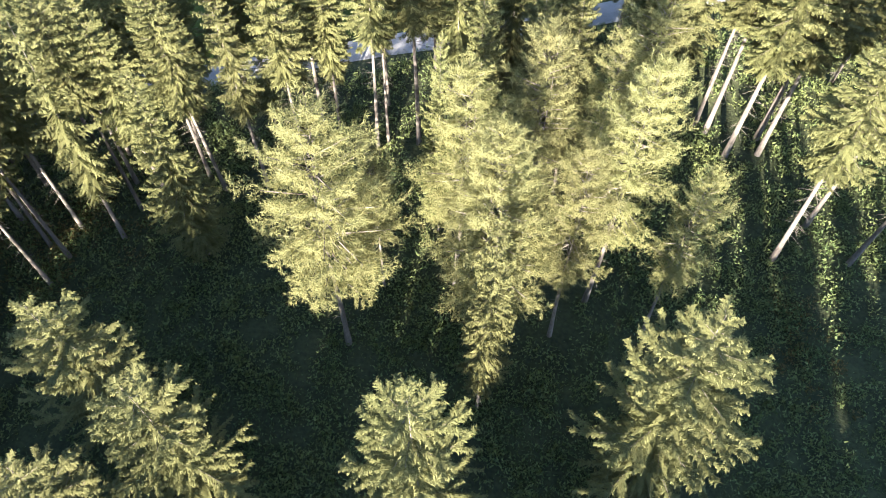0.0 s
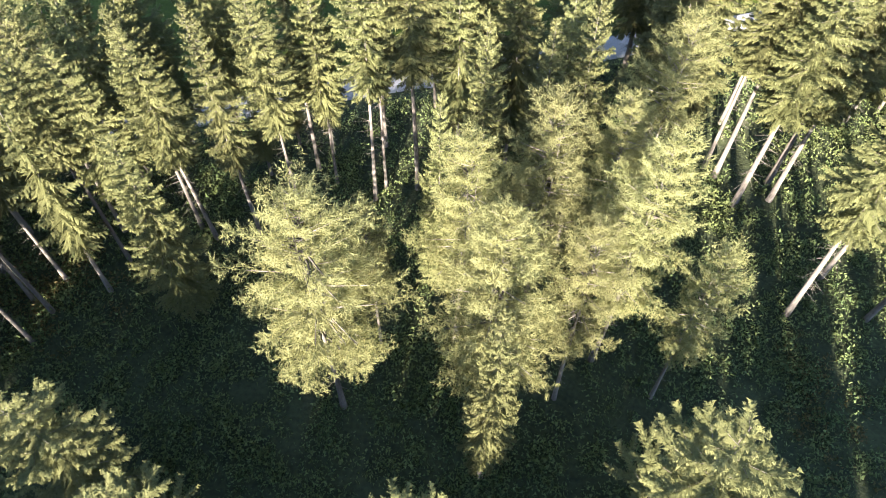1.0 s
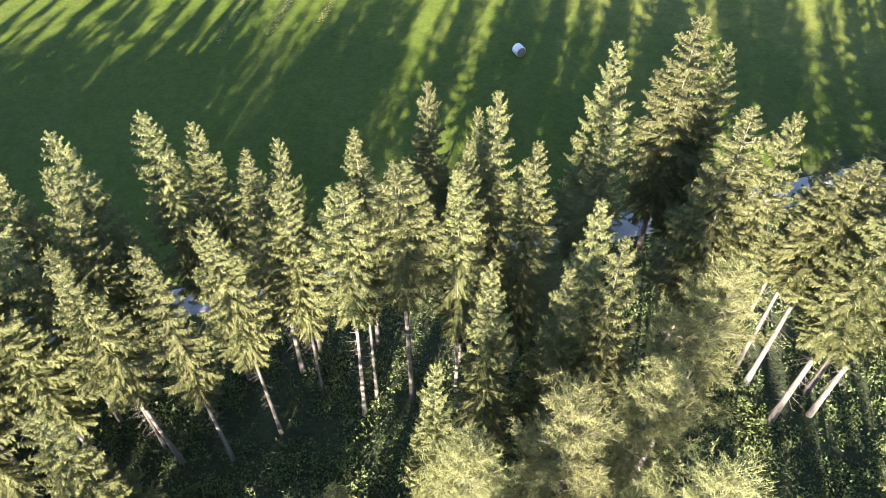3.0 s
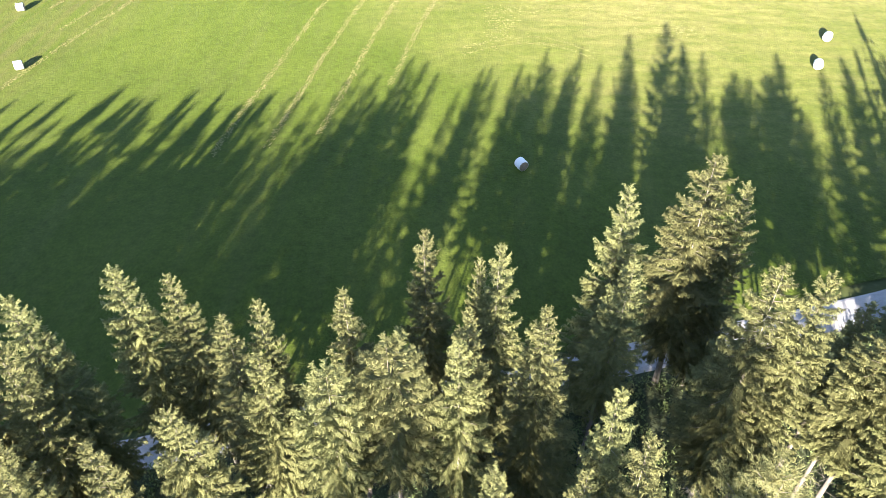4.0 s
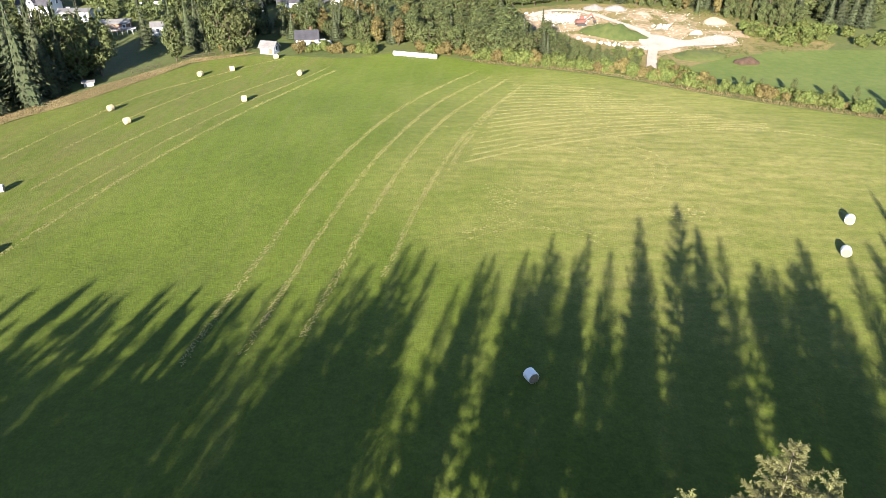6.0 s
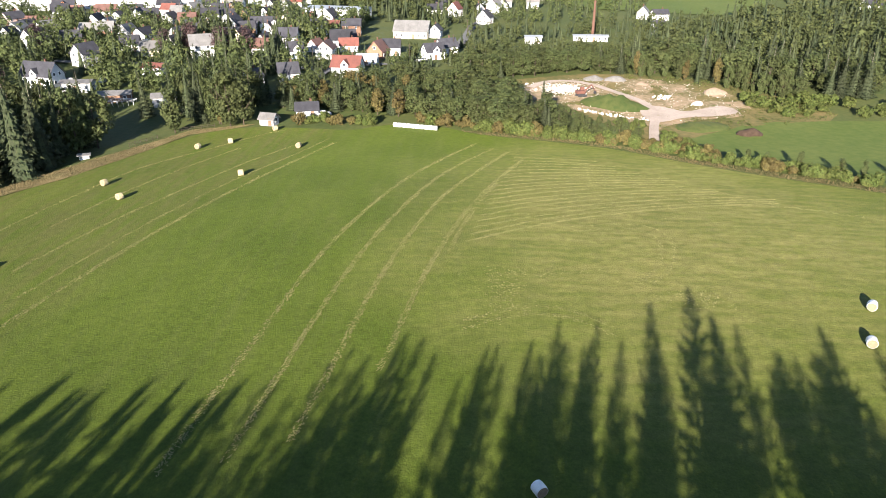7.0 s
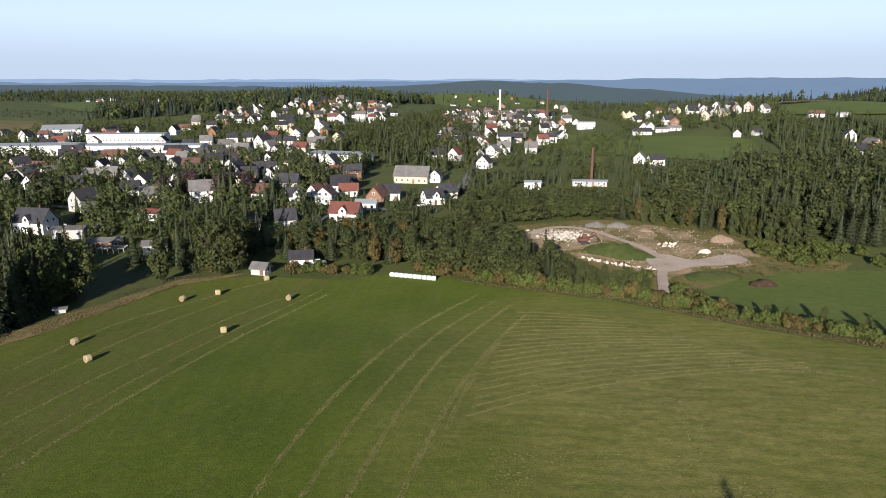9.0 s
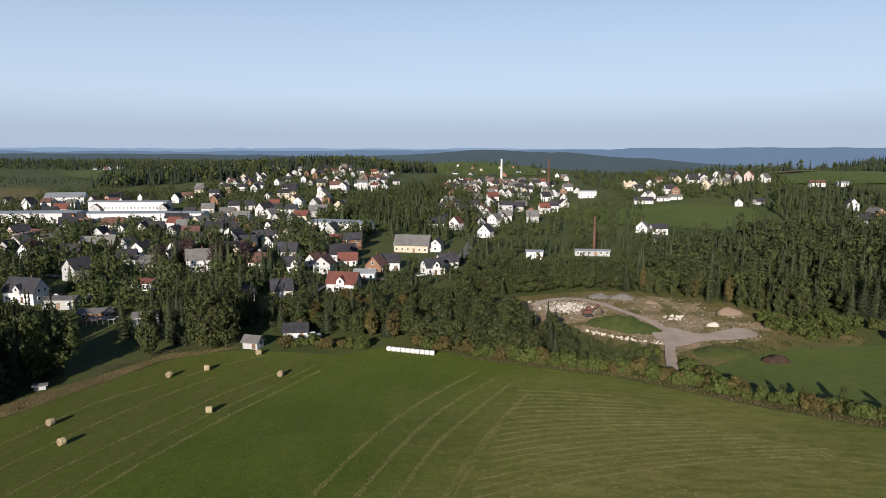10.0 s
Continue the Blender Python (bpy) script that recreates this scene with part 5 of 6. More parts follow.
house(-172, 510, 0, 10, 8, 4.4, 3.6, WHITE, SLATE, WD)
house(-154, 551, 68, 15, 11, 6.6, 5.6, WHITE, SLATE, "tall white gabled house with a dark roof")
house(-163, 527, 0, 15, 9, 3.4, 4.2, WHITE, GREYR, GR, 1)
house(-155, 500, 80, 9, 8, 3.6, 3.6, BROWNW, SLATE, "brown boarded house with a dark roof")
house(-124, 467, 80, 11, 9, 3.6, 4.2, WHITE, SLATE, WD, 1)
house(-112, 418, 5, 15, 9, 4.6, 3.4, WHITE, SLATE, WD)
house(-102, 430, 75, 10, 8.5, 4.4, 3.4, CREAM, GREYR, "cream house with a grey roof")
house(-89, 405, -8, 12, 9, 3.4, 3.8, GREYW, GREYR, GR, 1)
house(-96, 456, 0, 9, 7, 3.0, 2.8, WHITE, REDR, WR, 1)
house(-75, 414, -5, 12, 8, 3.2, 3.2, CREAM, REDR, "cream house with an orange-red tiled roof", 1)
house(-135, 657, 75, 12, 12, 8.0, 4.4, WHITE, GREYR, "tall white house with a grey roof", 3)
house(-175, 672, 10, 13, 9, 6.6, 3.6, CREAM, SLATE, "beige house with a dark roof")
house(-183, 720, 0, 16, 9, 6.0, 3.4, WHITE, SLATE, WD)
house(-147, 758, 15, 12, 9, 6.0, 4.0, WHITE, BROWNR, "white rendered house with a brown roof")
house(-133, 735, 80, 11, 11, 8.0, 4.0, WHITE, SLATE, WD, 3)
house(-120, 769, 5, 13, 10, 9.0, 3.0, WHITE, GREYR, "white apartment house with a grey roof", 3)
house(-106, 757, 5, 9, 9, 7.5, 2.5, WHITE, REDR, WR, 2)
house(-73, 330, 25, 8.5, 7.5, 4.0, 3.8, WHITE, SLATE, WD, dormer=True)
house(-112, 369, 10, 11, 8.5, 5.0, 3.6, BROWNW, SLATE, "brown-grey house with a blue-black roof")
house(-95, 362, 70, 8, 7, 3.4, 3.2, GREYW, SLATE, "grey house with a dark roof", 1)
house(-68.5, 348, 70, 8, 7, 3.0, 3.2, WHITE, BROWNR, "small white gabled house with a brown roof", 1)
house(-62, 341, 75, 7.5, 6.5, 3.2, 3.6, GREYW, SLATE, "small grey gabled house", 1)
house(-54, 349, 10, 10, 7, 3.4, 3.2, WHITE, REDR, WR, 1)
house(-39, 333, 75, 9.5, 8.5, 3.6, 4.6, BROWNW, BROWNR, "brown gabled house with a brown roof", 1)
house(-41, 317, 0, 8, 6, 2.8, 1.2, WHITE, METALR, "low white garage with a pale sheet roof", 1, name="garage", category="garage")
house(-34, 340, 5, 9, 8, 4.2, 3.6, WHITE, SLATE, WD, 1)
house(-30, 393, -8, 17, 10, 3.6, 4.4, CREAM, GREYR, "long old barn with a weathered grey-brown roof", 1, name="barn", category="barn")
house(-18.5, 394, 80, 8, 7, 4.4, 3.0, WHITE, SLATE, WD)
house(-16, 331, 30, 10, 8, 3.8, 3.6, WHITE, SLATE, WD, 1, dormer=True)
house(-11, 345, 30, 10, 8, 3.8, 3.6, WHITE, SLATE, WD, 1)
house(6, 450, 70, 10, 9, 4.6, 4.2, WHITE, SLATE, WD)
house(12, 507, 60, 9, 9, 6.0, 3.6, WHITE, GREYR, GR)
house(21, 581, 10, 12, 10, 8.5, 3.0, WHITE, SLATE, "tall white town house with a slate roof", 3)
house(28, 373, 0, 7.5, 6, 3.4, 0.5, WHITE, METALR, "white flat-roofed works building", 1, name="workshop", category="workshop")
house(56, 384, -4, 16, 6, 2.3, 0.5, GREYW, METALR, "long low white works ruin beside the brick chimney", 1, name="workshop", category="workshop")
house(99, 696, 5, 19, 10, 7.0, 0.8, WHITE, METALR, "white flat-roofed block with rows of windows", 2)
house(135, 630, -3, 18, 9, 3.4, 3.0, WHITE, SLATE, "long white farm house with a dark roof", 1)
house(139, 645, 80, 9, 8, 5.4, 4.4, WHITE, SLATE, WD)
house(153, 640, -5, 12, 6, 3.0, 1.4, WHITE, GREYR, GR, 1)
house(98.5, 470, 70, 9, 8, 4.4, 3.8, WHITE, GREYR, GR)
house(106, 462, 10, 11, 8, 4.4, 2.8, WHITE, SLATE, WD)
house(93, 408, 20, 8, 7, 4.2, 3.6, WHITE, SLATE, WD)
house(171, 690, 15, 12, 9, 5.0, 4.0, WHITE, SLATE, WD)
house(164, 645, 0, 14, 7, 3.0, 2.0, WHITE, GREYR, GR, 1)
house(212, 760, 5, 12, 9, 4.4, 4.4, WHITE, SLATE, WD)
house(246, 792, 60, 12, 9, 5.0, 4.0, WHITE, GREYR, GR)
house(258, 738, 60, 11, 9, 6.5, 4.4, PINK, REDR, "red-gabled house with a tiled roof")
house(264, 716, 40, 11, 9, 4.6, 4.6, WHITE, GREYR, GR)
house(286, 662, -8, 15, 8, 3.6, 2.6, WHITE, BROWNR, "long white farm house with a brown-red roof", 1)
house(305, 656, -8, 10, 6, 2.6, 1.0, WHITE, METALR, "small white farm shed with a sheet roof", 1, name="shed", category="shed")
house(196, 588, 70, 8, 7, 3.2, 3.2, WHITE, GREYR, GR, 1)
house(212, 591, 15, 9, 7, 2.8, 2.2, GREYW, SLATE, "grey cottage with a dark roof", 1)
house(256, 545, 80, 11, 9, 5.0, 4.6, WHITE, SLATE, WD)
house(236, 487, 5, 12, 9, 3.8, 4.2, GREYW, SLATE, "grey house with a broad dark roof")
house(203, 420, 20, 7, 6, 2.8, 1.8, WHITE, GREYR, GR, 1)
house(-96, 252, 20, 7, 5, 2.6, 1.0, WHITE, GREYR, "small garden shed with white walls", 1, name="garden_shed", category="shed")
house(-118, 296, -10, 8, 5, 2.6, 1.2, WHITE, REDR, "garden house with white walls", 1, name="garden_house", category="shed")
house(-117, 262, 15, 10, 5, 2.4, 0.9, BROWNW, GREYR, "long brown garden shed", 1, name="garden_shed", category="shed")
house(-92.5, 196, 25, 2.2, 1.5, 1.0, 0.15, GREYW, GREYR, "small grey trailer by the bank", 1, 0, name="trailer", category="trailer")

# white halls of the works
house(-300, 508, 12, 62, 24, 6.5, 1.0, WHITE, METALR, "long white factory hall with a pale flat roof", 1, 1, name="factory_hall", category="hall")
house(-262, 566, 6, 57, 14, 8.5, 0.6, WHITE, METALR, "white two-storey factory office with rows of windows", 2, 2, name="factory_office", category="office")
house(-232, 524, 6, 86, 18, 5.0, 0.8, WHITE, METALR, "long low factory hall with a grey sheet roof", 1, 1, name="factory_hall", category="hall")
house(-350, 628, 20, 30, 20, 6.5, 3.5, WHITE, METALR, "large white sports hall with a curved roof", 1, 1, name="sports_hall", category="hall")
house(-84, 482, -14, 36, 20, 5.0, 0.9, WHITE, METALR, "large white market hall with a pale flat roof", 1, 1, name="market_hall", category="hall")

# houses of the town behind, street by street
WALLS = [WHITE, WHITE, WHITE, GREYW, WHITE, GREYW, CREAM, BROWNW]
ROOFS = [(SLATE, "dark slate")] * 6 + [(GREYR, "grey")] * 3 + [(BROWNR, "brown tiled")] * 2 + [(REDR, "red tiled")]


def street(poly, n, gap, detail=1, rows=2, size=1.0):
    xs, ys = [p[0] for p in poly], [p[1] for p in poly]
    made = 0
    for _ in range(n * 40):
        if made >= n:
            break
        x, y = rng.uniform(min(xs), max(xs)), rng.uniform(min(ys), max(ys))
        if not inside(x, y, poly) or any((x - a) ** 2 + (y - b) ** 2 < (gap + 0.3 * r) ** 2 for a, b, r in HOUSES):
            continue
        rf, word = ROOFS[int(rng.integers(12))]
        wl = WALLS[int(rng.integers(8))]
        eaves = rng.uniform(3.2, 6.2)
        house(x, y, rng.choice([0, 15, 75, 90]) + rng.uniform(-12, 12), size * rng.uniform(9, 13), size * rng.uniform(7.5, 9.5), size * eaves, size * rng.uniform(3.2, 4.6), wl, rf,
              {WHITE: "white", CREAM: "cream", GREYW: "grey", BROWNW: "brown"}[wl] + " rendered village house with a " + word + " roof", rows, detail)
        made += 1


street([(-200, 330), (-60, 330), (-60, 400), (-90, 480), (-240, 480), (-280, 400)], 52, 8.5)
street([(-330, 500), (-120, 490), (-100, 640), (-260, 680), (-420, 640)], 44, 9.5)
street([(-280, 700), (-90, 700), (-95, 860), (-120, 1010), (-270, 1010)], 80, 9, size=0.9)
street([(-30, 480), (30, 500), (75, 640), (110, 800), (60, 960), (-40, 960), (-30, 700)], 96, 8.5, size=0.95)
street([(140, 660), (260, 700), (280, 800), (200, 840), (130, 760)], 22, 10)
street([(-40, 1000), (120, 1000), (180, 1400), (-160, 1400)], 10, 16, 0)
street([(-860, 1480), (-520, 1400), (-480, 1520), (-800, 1600)], 13, 20, 0)
street([(-200, 1560), (150, 1560), (150, 1800), (-200, 1800)], 8, 25, 0)
street([(230, 420), (330, 520), (320, 600), (240, 560)], 4, 14)


def stack(x, y, h, foot, top, mat, label, rings=0):
    """A tapered factory chimney with a rim and a plinth."""
    root = new("factory_chimney")
    verts, faces = [], []
    rows = [(-1, foot), (h * 0.33, foot * 0.67 + top * 0.33), (h * 0.66, foot * 0.33 + top * 0.67), (h - 0.8, top), (h - 0.8, top * 1.18), (h, top * 1.18), (h, top * 0.7), (h - 2, top * 0.7)]
    n = 16
    for z, r in rows:
        verts += [(r * math.cos(2 * math.pi * k / n), r * math.sin(2 * math.pi * k / n), z) for k in range(n)]
    for i in range(len(rows) - 1):
        for k in range(n):
            a, b = i * n + k, i * n + (k + 1) % n
            faces.append((a, b, b + n, a + n))
    part("shaft", mesh_of("shaft", verts, faces, mat), root)
    part("plinth", bm_mesh("plinth", box_bm(foot * 2.8, foot * 2.8, 3.0, (0, 0, 0.5), bevel=0.1), mat), root)
    root.matrix_basis = pose(x, y, land(x, y))
    HOUSES.append((x, y, 5))
    tagged(root, label, "factory chimney")


stack(58.1, 391.8, 17.5, 0.75, 0.5, BRICK, "slender red-brick factory chimney")
stack(27.5, 953, 31, 1.6, 1.1, WHITE, "tall white factory chimney above the town")
stack(73.7, 804, 33, 1.2, 0.8, BRICK, "tall thin brick factory chimney above the town")

# lanes
ribbon("lane", [(-62, 262), (-56, 276), (-55, 300), (-48, 312), (-20, 318), (-6, 360), (-2, 420), (2, 480), (4, 560), (-8, 700), (-12, 900)], 4.5, 0.5, ASPHALT, "grey asphalt lane into the town", "road")
ribbon("street", [(-300, 330), (-200, 318), (-120, 310), (-90, 318), (-55, 300)], 4.5, 0.5, ASPHALT, "grey asphalt street between the gardens", "road")

# gardens and woods of the town
HOUSES.append((-10, 338, 10))
HOUSES.append((42, 374, 9))
dark, leafy = [], []
for poly, n, gap, lo, hi, share in (([(-6, 312), (62, 316), (76, 345), (0, 345), (-26, 330)], 240, 3.4, 5, 8, 0.25),
                                    ([(-8, 345), (78, 345), (84, 400), (60, 425), (4, 425)], 150, 5.0, 4, 8, 0.5),
                                    ([(60, 318), (140, 290), (190, 340), (120, 400), (84, 400), (76, 345)], 400, 3.8, 6, 14, 0.6),
                                    ([(120, 400), (190, 340), (230, 400), (205, 450), (150, 458)], 240, 4.2, 7, 16, 0.65),
                                    ([(84, 400), (120, 400), (150, 458), (90, 470), (60, 425)], 90, 5, 4, 8, 0.6),
                                    ([(140, 262), (260, 300), (330, 420), (250, 480), (180, 400)], 420, 4.2, 8, 18, 0.65),
                                    ([(-90, 470), (-10, 440), (25, 520), (0, 640), (-20, 800), (-70, 800), (-105, 640)], 520, 4.8, 7, 15, 0.6),
                                    ([(190, 470), (260, 480), (340, 560), (300, 640), (200, 620), (205, 540)], 200, 6, 7, 13, 0.75)):
    for spot in scatter(poly, n, gap, lo, hi, HOUSES):
        (dark if rng.random() < share else leafy).append(spot)
tagged(new("spruce_wood", quads("spruce_wood", joined(rng, dark, far_conic), FIRS)), "dense dark spruce wood between the pit and the town", "wood", kind="stuff")
tagged(new("mixed_wood", quads("mixed_wood", joined(rng, leafy, far_broad), LEAF)), "broad-leaved trees among the spruces", "wood", kind="stuff")
dark, leafy = [], []
for poly, n, gap, lo, hi, share in (([(-170, 262), (-100, 262), (-60, 268), (-60, 330), (-150, 330), (-300, 330)], 300, 4.4, 5, 12, 0.32),
                                    ([(-60, 268), (-20, 290), (-5, 330), (-60, 345), (-60, 300)], 110, 4, 3, 6.5, 0.5),
                                    ([(-130, 325), (-80, 325), (-75, 400), (-140, 400)], 170, 3.8, 9, 15, 0.85),
                                    ([(-300, 330), (-60, 330), (-60, 480), (-280, 480)], 760, 4.2, 5, 13, 0.32),
                                    ([(-420, 480), (-60, 480), (-90, 700), (-400, 720)], 620, 6, 5, 11, 0.32),
                                    ([(-30, 400), (100, 470), (130, 620), (60, 640), (110, 1000), (-60, 1000)], 640, 5.6, 5, 10, 0.32),
                                    ([(-280, 690), (-90, 690), (-110, 1010), (-280, 1010)], 420, 7, 5, 10, 0.35),
                                    ([(130, 650), (260, 610), (300, 840), (120, 900)], 420, 6.5, 5, 10, 0.32)):
    for spot in scatter(poly, n, gap, lo, hi, HOUSES):
        (dark if rng.random() < share else leafy).append(spot)
tagged(new("garden_spruces", quads("garden_spruces", joined(rng, dark, far_conic), FIRS)), "dark conifers between the houses of the town", "garden trees", kind="stuff")
tagged(new("garden_trees", quads("garden_trees", joined(rng, leafy, far_broad), LEAF)), "leafy garden trees between the houses", "garden trees", kind="stuff")
distant = []
for poly, n, gap, lo, hi in (([(-420, 780), (-250, 830), (-120, 1010), (-60, 1250), (-330, 1300), (-520, 1000)], 900, 9, 12, 20),
                             ([(-1000, 900), (-560, 850), (-460, 960), (-760, 1130), (-1300, 1200)], 420, 13, 3.5, 5.5),
                             ([(-1500, 1560), (-760, 1470), (-420, 1350), (-180, 1400), (-250, 1900), (-1500, 2000)], 1100, 18, 12, 18),
                             ([(-260, 1560), (250, 1500), (300, 2000), (-260, 2050)], 130, 25, 8, 14),
                             ([(250, 800), (420, 830), (760, 1100), (500, 1300), (150, 1250), (130, 900)], 600, 12, 9, 15),
                             ([(420, 850), (700, 900), (1200, 1300), (1200, 1700), (700, 1500)], 700, 16, 12, 18)):
    distant += scatter(poly, n, gap, lo, hi, HOUSES)
cut = int(len(distant) * 0.7)
rng.shuffle(distant)
# the needle colour of these woods carries the haze of distance
tagged(new("hill_woods", quads("hill_woods", joined(rng, distant[:cut], tiny_conic), HAZED_FIRS)), "spruce woods on the hills behind the town, haze put into their colour", "wood", kind="stuff")
tagged(new("hill_trees", quads("hill_trees", joined(rng, distant[cut:], tiny_broad), LEAF)), "broad-leaved trees on the hills behind the town", "wood", kind="stuff")
for ob in (*broad, *conic, *shrubs):
    for o in (*ob.children, ob):
        bpy.data.objects.remove(o)


# far ridges, their haze put in as a glow of the slopes
def ridge(r, base, tops, mat, label, seed):
    verts, faces = [], []
    n = 160
    for k in range(n + 1):
        a = radians(-62 + 124 * k / n)
        u = k / n * (len(tops) - 1)
        i = min(int(u), len(tops) - 2)
        f = u - i
        f = f * f * (3 - 2 * f)
        top = tops[i] * (1 - f) + tops[i + 1] * f + 0.0022 * r * (noise.noise((k * 0.17, seed, 0)) + 0.5 * noise.noise((k * 0.9, seed, 4)))
        for q, h in ((0.84, base - 60), (0.93, base * 0.5 + top * 0.5), (0.985, base * 0.1 + top * 0.9), (1.0, top)):
            verts.append((4 + r * q * math.sin(a), 54 + r * q * math.cos(a), h))
    for k in range(n):
        for j in range(3):
            a = k * 4 + j
            faces.append((a, a + 4, a + 5, a + 1))
    me = mesh_of("backdrop", verts, faces, mat)
    me.polygons.foreach_set("use_smooth", [True] * len(me.polygons))
    tagged(new("backdrop", me), label, "hills", kind="structure")


ridge(2600, -20, [30, 30, 34, 38, 40, 39, 37, 33, 31, 34, 53, 45, 24, 4, -10, 10, 40, 50, 50, 40, 40], hazed_material("near_ridges", (0.012, 0.020, 0.017), (0.022, 0.038, 0.050), 1.0), "dark wooded ridge far beyond the town with a faint haze glow", 3)
ridge(3700, -20, [50, 50, 50, 50, 48, 46, 44, 46, 48, 50, 52, 56, 60, 68, 66, 66, 72, 66, 60, 56, 56], hazed_material("far_ridges", (0.02, 0.03, 0.035), (0.066, 0.110, 0.180), 1.0), "wooded ridge with blue haze put in as a glow", 11)
ridge(4700, -20, [58, 58, 56, 58, 60, 62, 60, 62, 60, 62, 64, 60, 56, 60, 62, 60, 56, 60, 60, 60, 60], hazed_material("last_ridges", (0.03, 0.04, 0.05), (0.13, 0.20, 0.30), 1.0), "hills on the horizon, pale blue from a painted haze glow", 23)


# ---- small things ----
def car(x, y, turn, mat, label):
    """A parked car: body with wheel arches' height, glazed cabin, four wheels."""
    root = new("car")
    bm = bmesh.new()
    side = [(-2.1, 0.35), (-2.1, 0.75), (-1.95, 0.9), (-0.9, 0.95), (1.1, 0.95), (1.95, 0.82), (2.1, 0.65), (2.1, 0.35)]
    a = [bm.verts.new((px, -0.86, pz)) for px, pz in side]
    b = [bm.verts.new((px, 0.86, pz)) for px, pz in side]
    bm.faces.new(a[::-1])
    bm.faces.new(b)
    for k in range(len(side)):
        m = (k + 1) % len(side)
        bm.faces.new((a[k], a[m], b[m], b[k]))
    part("body", bm_mesh("body", bm, mat), root)
    bm = bmesh.new()
    low = [bm.verts.new((px, py, 0.95)) for px, py in ((-1.7, -0.8), (1.0, -0.8), (1.0, 0.8), (-1.7, 0.8))]
    top = [bm.verts.new((px, py, 1.42)) for px, py in ((-1.2, -0.66), (0.35, -0.66), (0.35, 0.66), (-1.2, 0.66))]
    for k in range(4):
        m = (k + 1) % 4
        bm.faces.new((low[k], low[m], top[m], top[k]))
    part("windows", bm_mesh("windows", bm, PANE), root)
    part("roof", bm_mesh("roof", box_bm(1.56, 1.33, 0.05, (-0.42, 0, 1.445), bevel=0.02), mat), root)
    for px in (-1.3, 1.3):
        for py in (-0.82, 0.82):
            bm = bmesh.new()
            bmesh.ops.create_cone(bm, cap_ends=True, segments=12, radius1=0.33, radius2=0.33, depth=0.2, matrix=Matrix.Translation((px, py, 0.33)) @ Matrix.Rotation(math.pi / 2, 4, "X"))
            part("wheel", bm_mesh("wheel", bm, RUBBER), root)
    root.matrix_basis = pose(x, y, land(x, y) + 0.08, 0, 0, turn)
    tagged(root, label, "car")


car(-42.3, 239.3, 20, WHITE, "white parked car beside the hedge")
car(-37.8, 290, 80, PAINT, "grey parked car beside the red-roofed house")
car(-57.5, 279, 75, PAINT, "grey parked car on the lane")
car(-144, 284, 10, RUBBER, "black parked car in front of the garage")
car(-132, 283, -80, PAINT, "silver parked car in front of the garage")
car(-20, 324, 40, WHITE, "white parked car by a house")
car(-3, 372, 85, RUBBER, "dark parked car on the lane")


def excavator(x, y, turn):
    """A small crawler excavator: tracks, turntable, cab, counterweight, boom, arm and bucket."""
    root = new("excavator")
    for py in (-0.95, 0.95):
        part("track", bm_mesh("track", box_bm(3.2, 0.5, 0.75, (0, py, 0.4), bevel=0.2), RUBBER), root, "black rubber track")
    part("turntable", bm_mesh("turntable", box_bm(2.0, 1.5, 0.3, (0, 0, 0.9), bevel=0.05), RUBBER), root)
    part("body", bm_mesh("body", box_bm(2.9, 2.2, 0.9, (-0.4, 0, 1.5), bevel=0.12), RUST), root)
    cab = part("cab", bm_mesh("cab", box_bm(1.3, 0.95, 1.4, (0.5, 0.6, 2.3), bevel=0.1), RUST), root)
    part("window", bm_mesh("window", box_bm(1.0, 0.06, 0.8, (0.5, 1.06, 2.5)), PANE), cab)
    for name, p, q, w in (("boom", (0.9, -0.2, 1.7), (3.4, -0.2, 3.6), 0.42), ("arm", (3.4, -0.2, 3.6), (4.9, -0.2, 1.6), 0.32)):
        a, b = Vector(p), Vector(q)
        ob = part(name, bm_mesh(name, box_bm(w, w * 0.8, (b - a).length + 0.2, bevel=0.04), RUST), root)
        ob.matrix_basis = Matrix.Translation((a + b) / 2) @ (b - a).to_track_quat("Z", "Y").to_matrix().to_4x4()
    part("bucket", bm_mesh("bucket", box_bm(0.8, 1.0, 0.8, (4.8, -0.2, 1.1), bevel=0.2), RUBBER), root, "worn dark steel bucket")
    root.matrix_basis = pose(x, y, land(x, y) + 0.35, 0, 0, turn)
    tagged(root, "rust-red crawler excavator among the stone blocks of the pit", "excavator")


excavator(36.4, 263.7, 20)


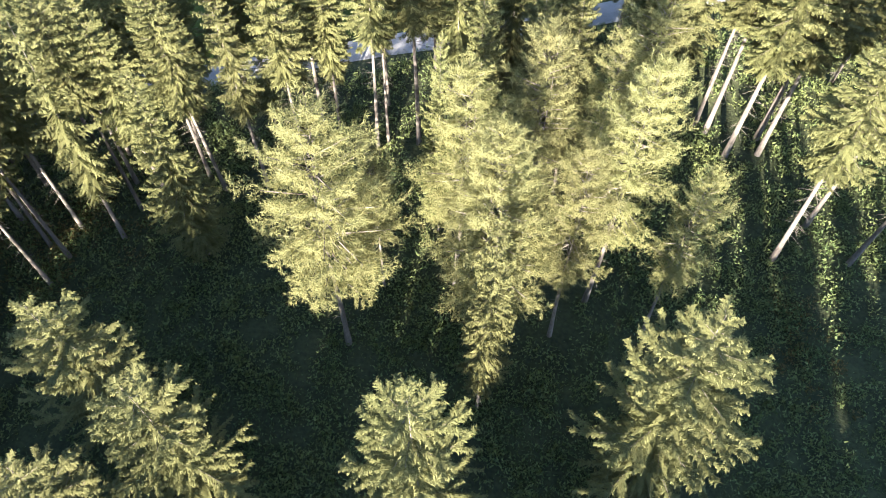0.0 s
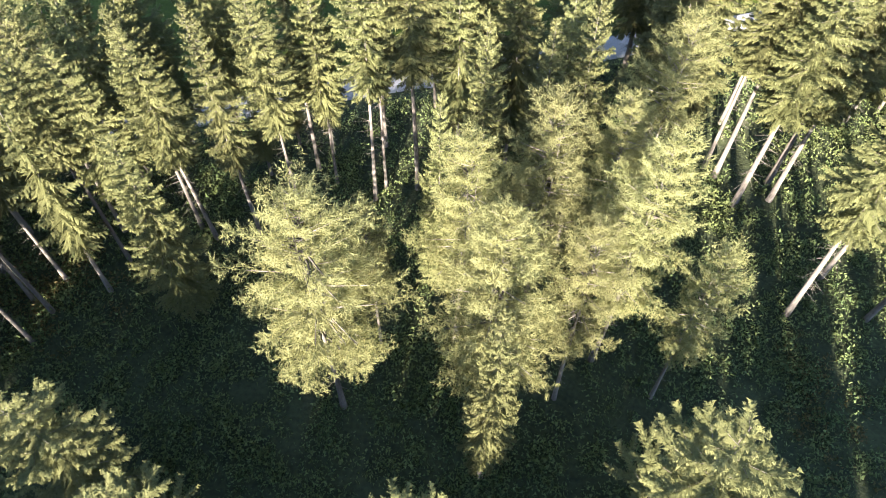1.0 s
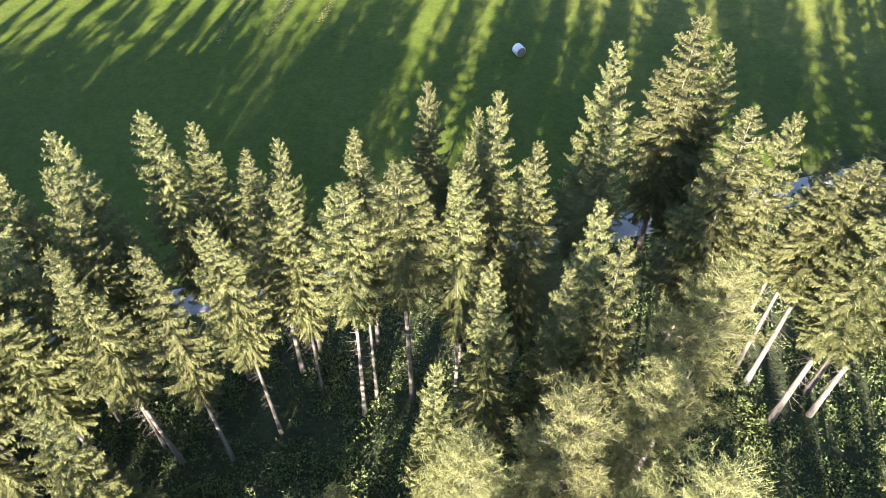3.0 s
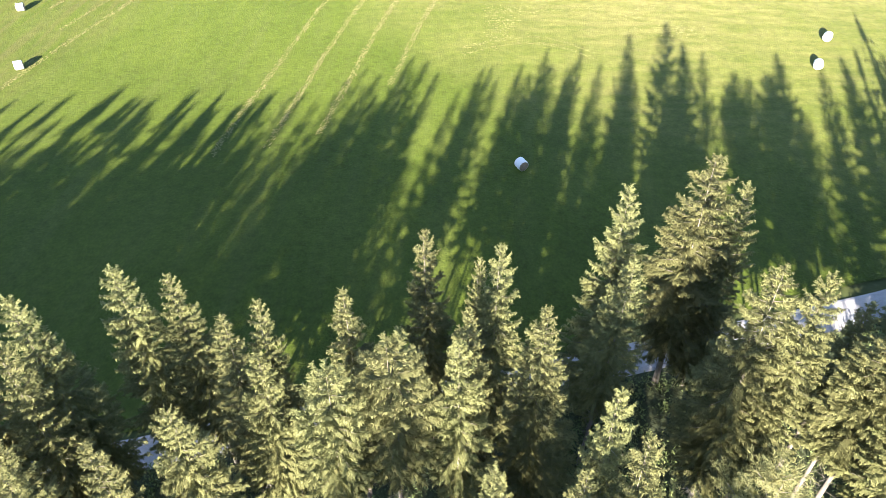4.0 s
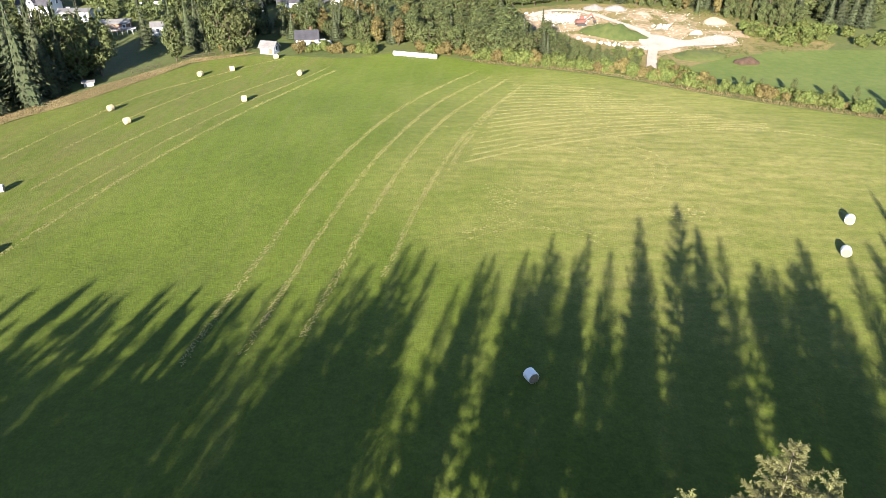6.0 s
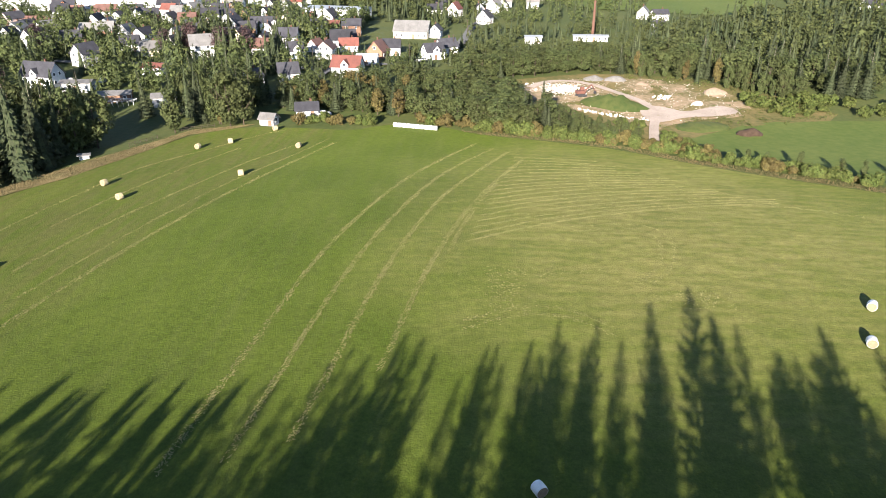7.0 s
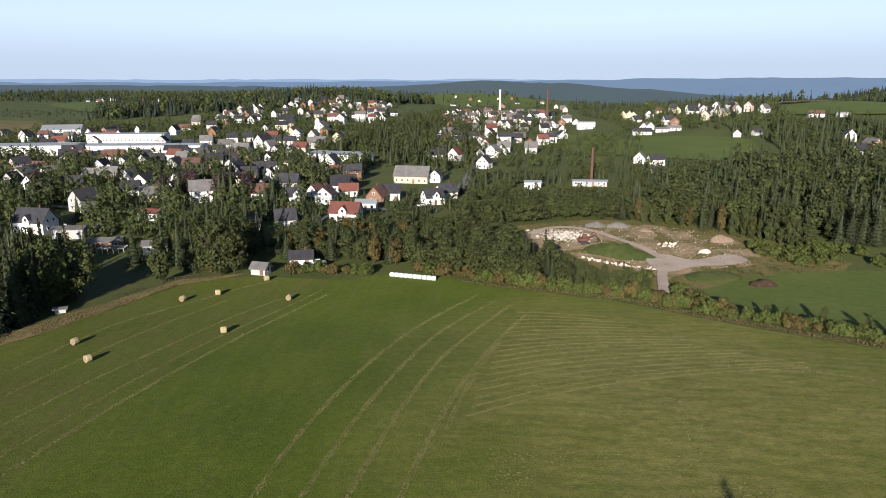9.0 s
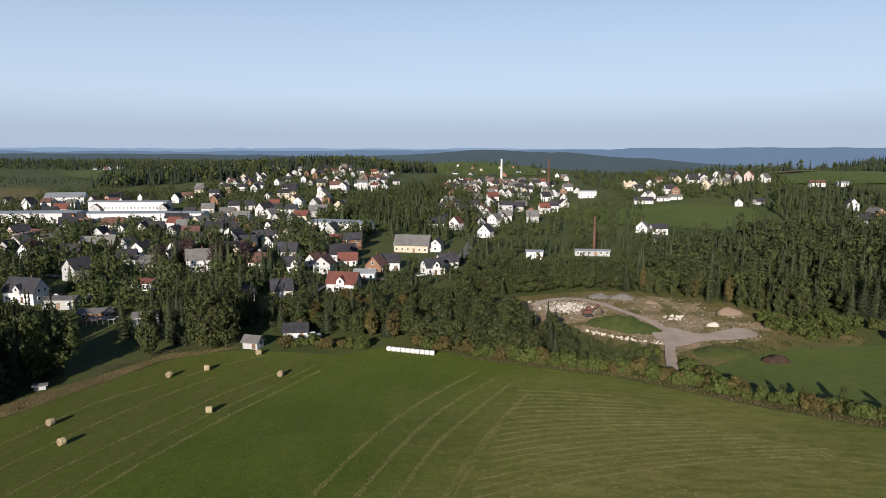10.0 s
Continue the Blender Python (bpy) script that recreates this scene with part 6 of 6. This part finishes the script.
def utility_pole(x, y, h):
    root = new("utility_pole")
    bm = bmesh.new()
    bmesh.ops.create_cone(bm, cap_ends=True, segments=8, radius1=0.14, radius2=0.09, depth=h, matrix=Matrix.Translation((0, 0, h / 2)))
    part("mast", bm_mesh("mast", bm, DARKBARK), root)
    part("crossarm", bm_mesh("crossarm", box_bm(1.6, 0.12, 0.12, (0, 0, h - 0.5), bevel=0.01), DARKBARK), root)
    root.matrix_basis = pose(x, y, land(x, y), 0, 0, 20)
    tagged(root, "plain dark wooden utility pole by the street", "utility pole", "utility poles")


for x, y, h in ((-187, 338, 8), (-140, 300, 8), (-90, 316, 8), (-60, 305, 8), (-24, 316, 8), (-8, 345, 8), (-3, 400, 8)):
    utility_pole(x, y, h)


def fence(ax, ay, bx, by, n):
    """A low field fence: posts with two rails."""
    root = new("fence")
    root.matrix_basis = pose(ax, ay, land(ax, ay))
    post = bm_mesh("post", box_bm(0.1, 0.1, 1.2, (0, 0, 0.45), bevel=0.01), DARKBARK)
    for k in range(n + 1):
        x, y = ax + (bx - ax) * k / n, ay + (by - ay) * k / n
        p = part("post", post, root)
        p.matrix_basis = Matrix.Translation((x - ax, y - ay, land(x, y) - land(ax, ay)))
    ln = math.hypot(bx - ax, by - ay)
    rail = bm_mesh("rail", box_bm(ln, 0.05, 0.08), DARKBARK)
    for z in (0.5, 0.95):
        r = part("rail", rail, root)
        r.matrix_basis = pose((bx - ax) / 2, (by - ay) / 2, (land(bx, by) - land(ax, ay)) / 2 + z, 0, 0, math.degrees(math.atan2(by - ay, bx - ax)))
    tagged(root, "weathered dark post-and-rail fence along the bank", "fence")


fence(-86, 206, -82, 214, 5)
fence(-78.5, 221.5, -71, 226.5, 5)


def greenhouse(x, y, turn):
    root = new("garden_tunnel")
    for k in range(6):
        p = part("hoop", bm_mesh("hoop", box_bm(0.1, 4.0, 0.1, (0, 0, 1.6), box_bm(0.1, 0.1, 1.6, (0, -2, 0.8), box_bm(0.1, 0.1, 1.6, (0, 2, 0.8)))), WHITE), root)
        p.matrix_basis = pose(-4 + 1.6 * k, 0, 0)
    for py in (-2, 0, 2):
        part("beam", bm_mesh("beam", box_bm(8.2, 0.1, 0.1, (0, py, 1.72)), WHITE), root)
    root.matrix_basis = pose(x, y, land(x, y), 0, 0, turn)
    tagged(root, "pale open frame of a garden tunnel on the slope", "garden tunnel")


greenhouse(-112, 256, 10)
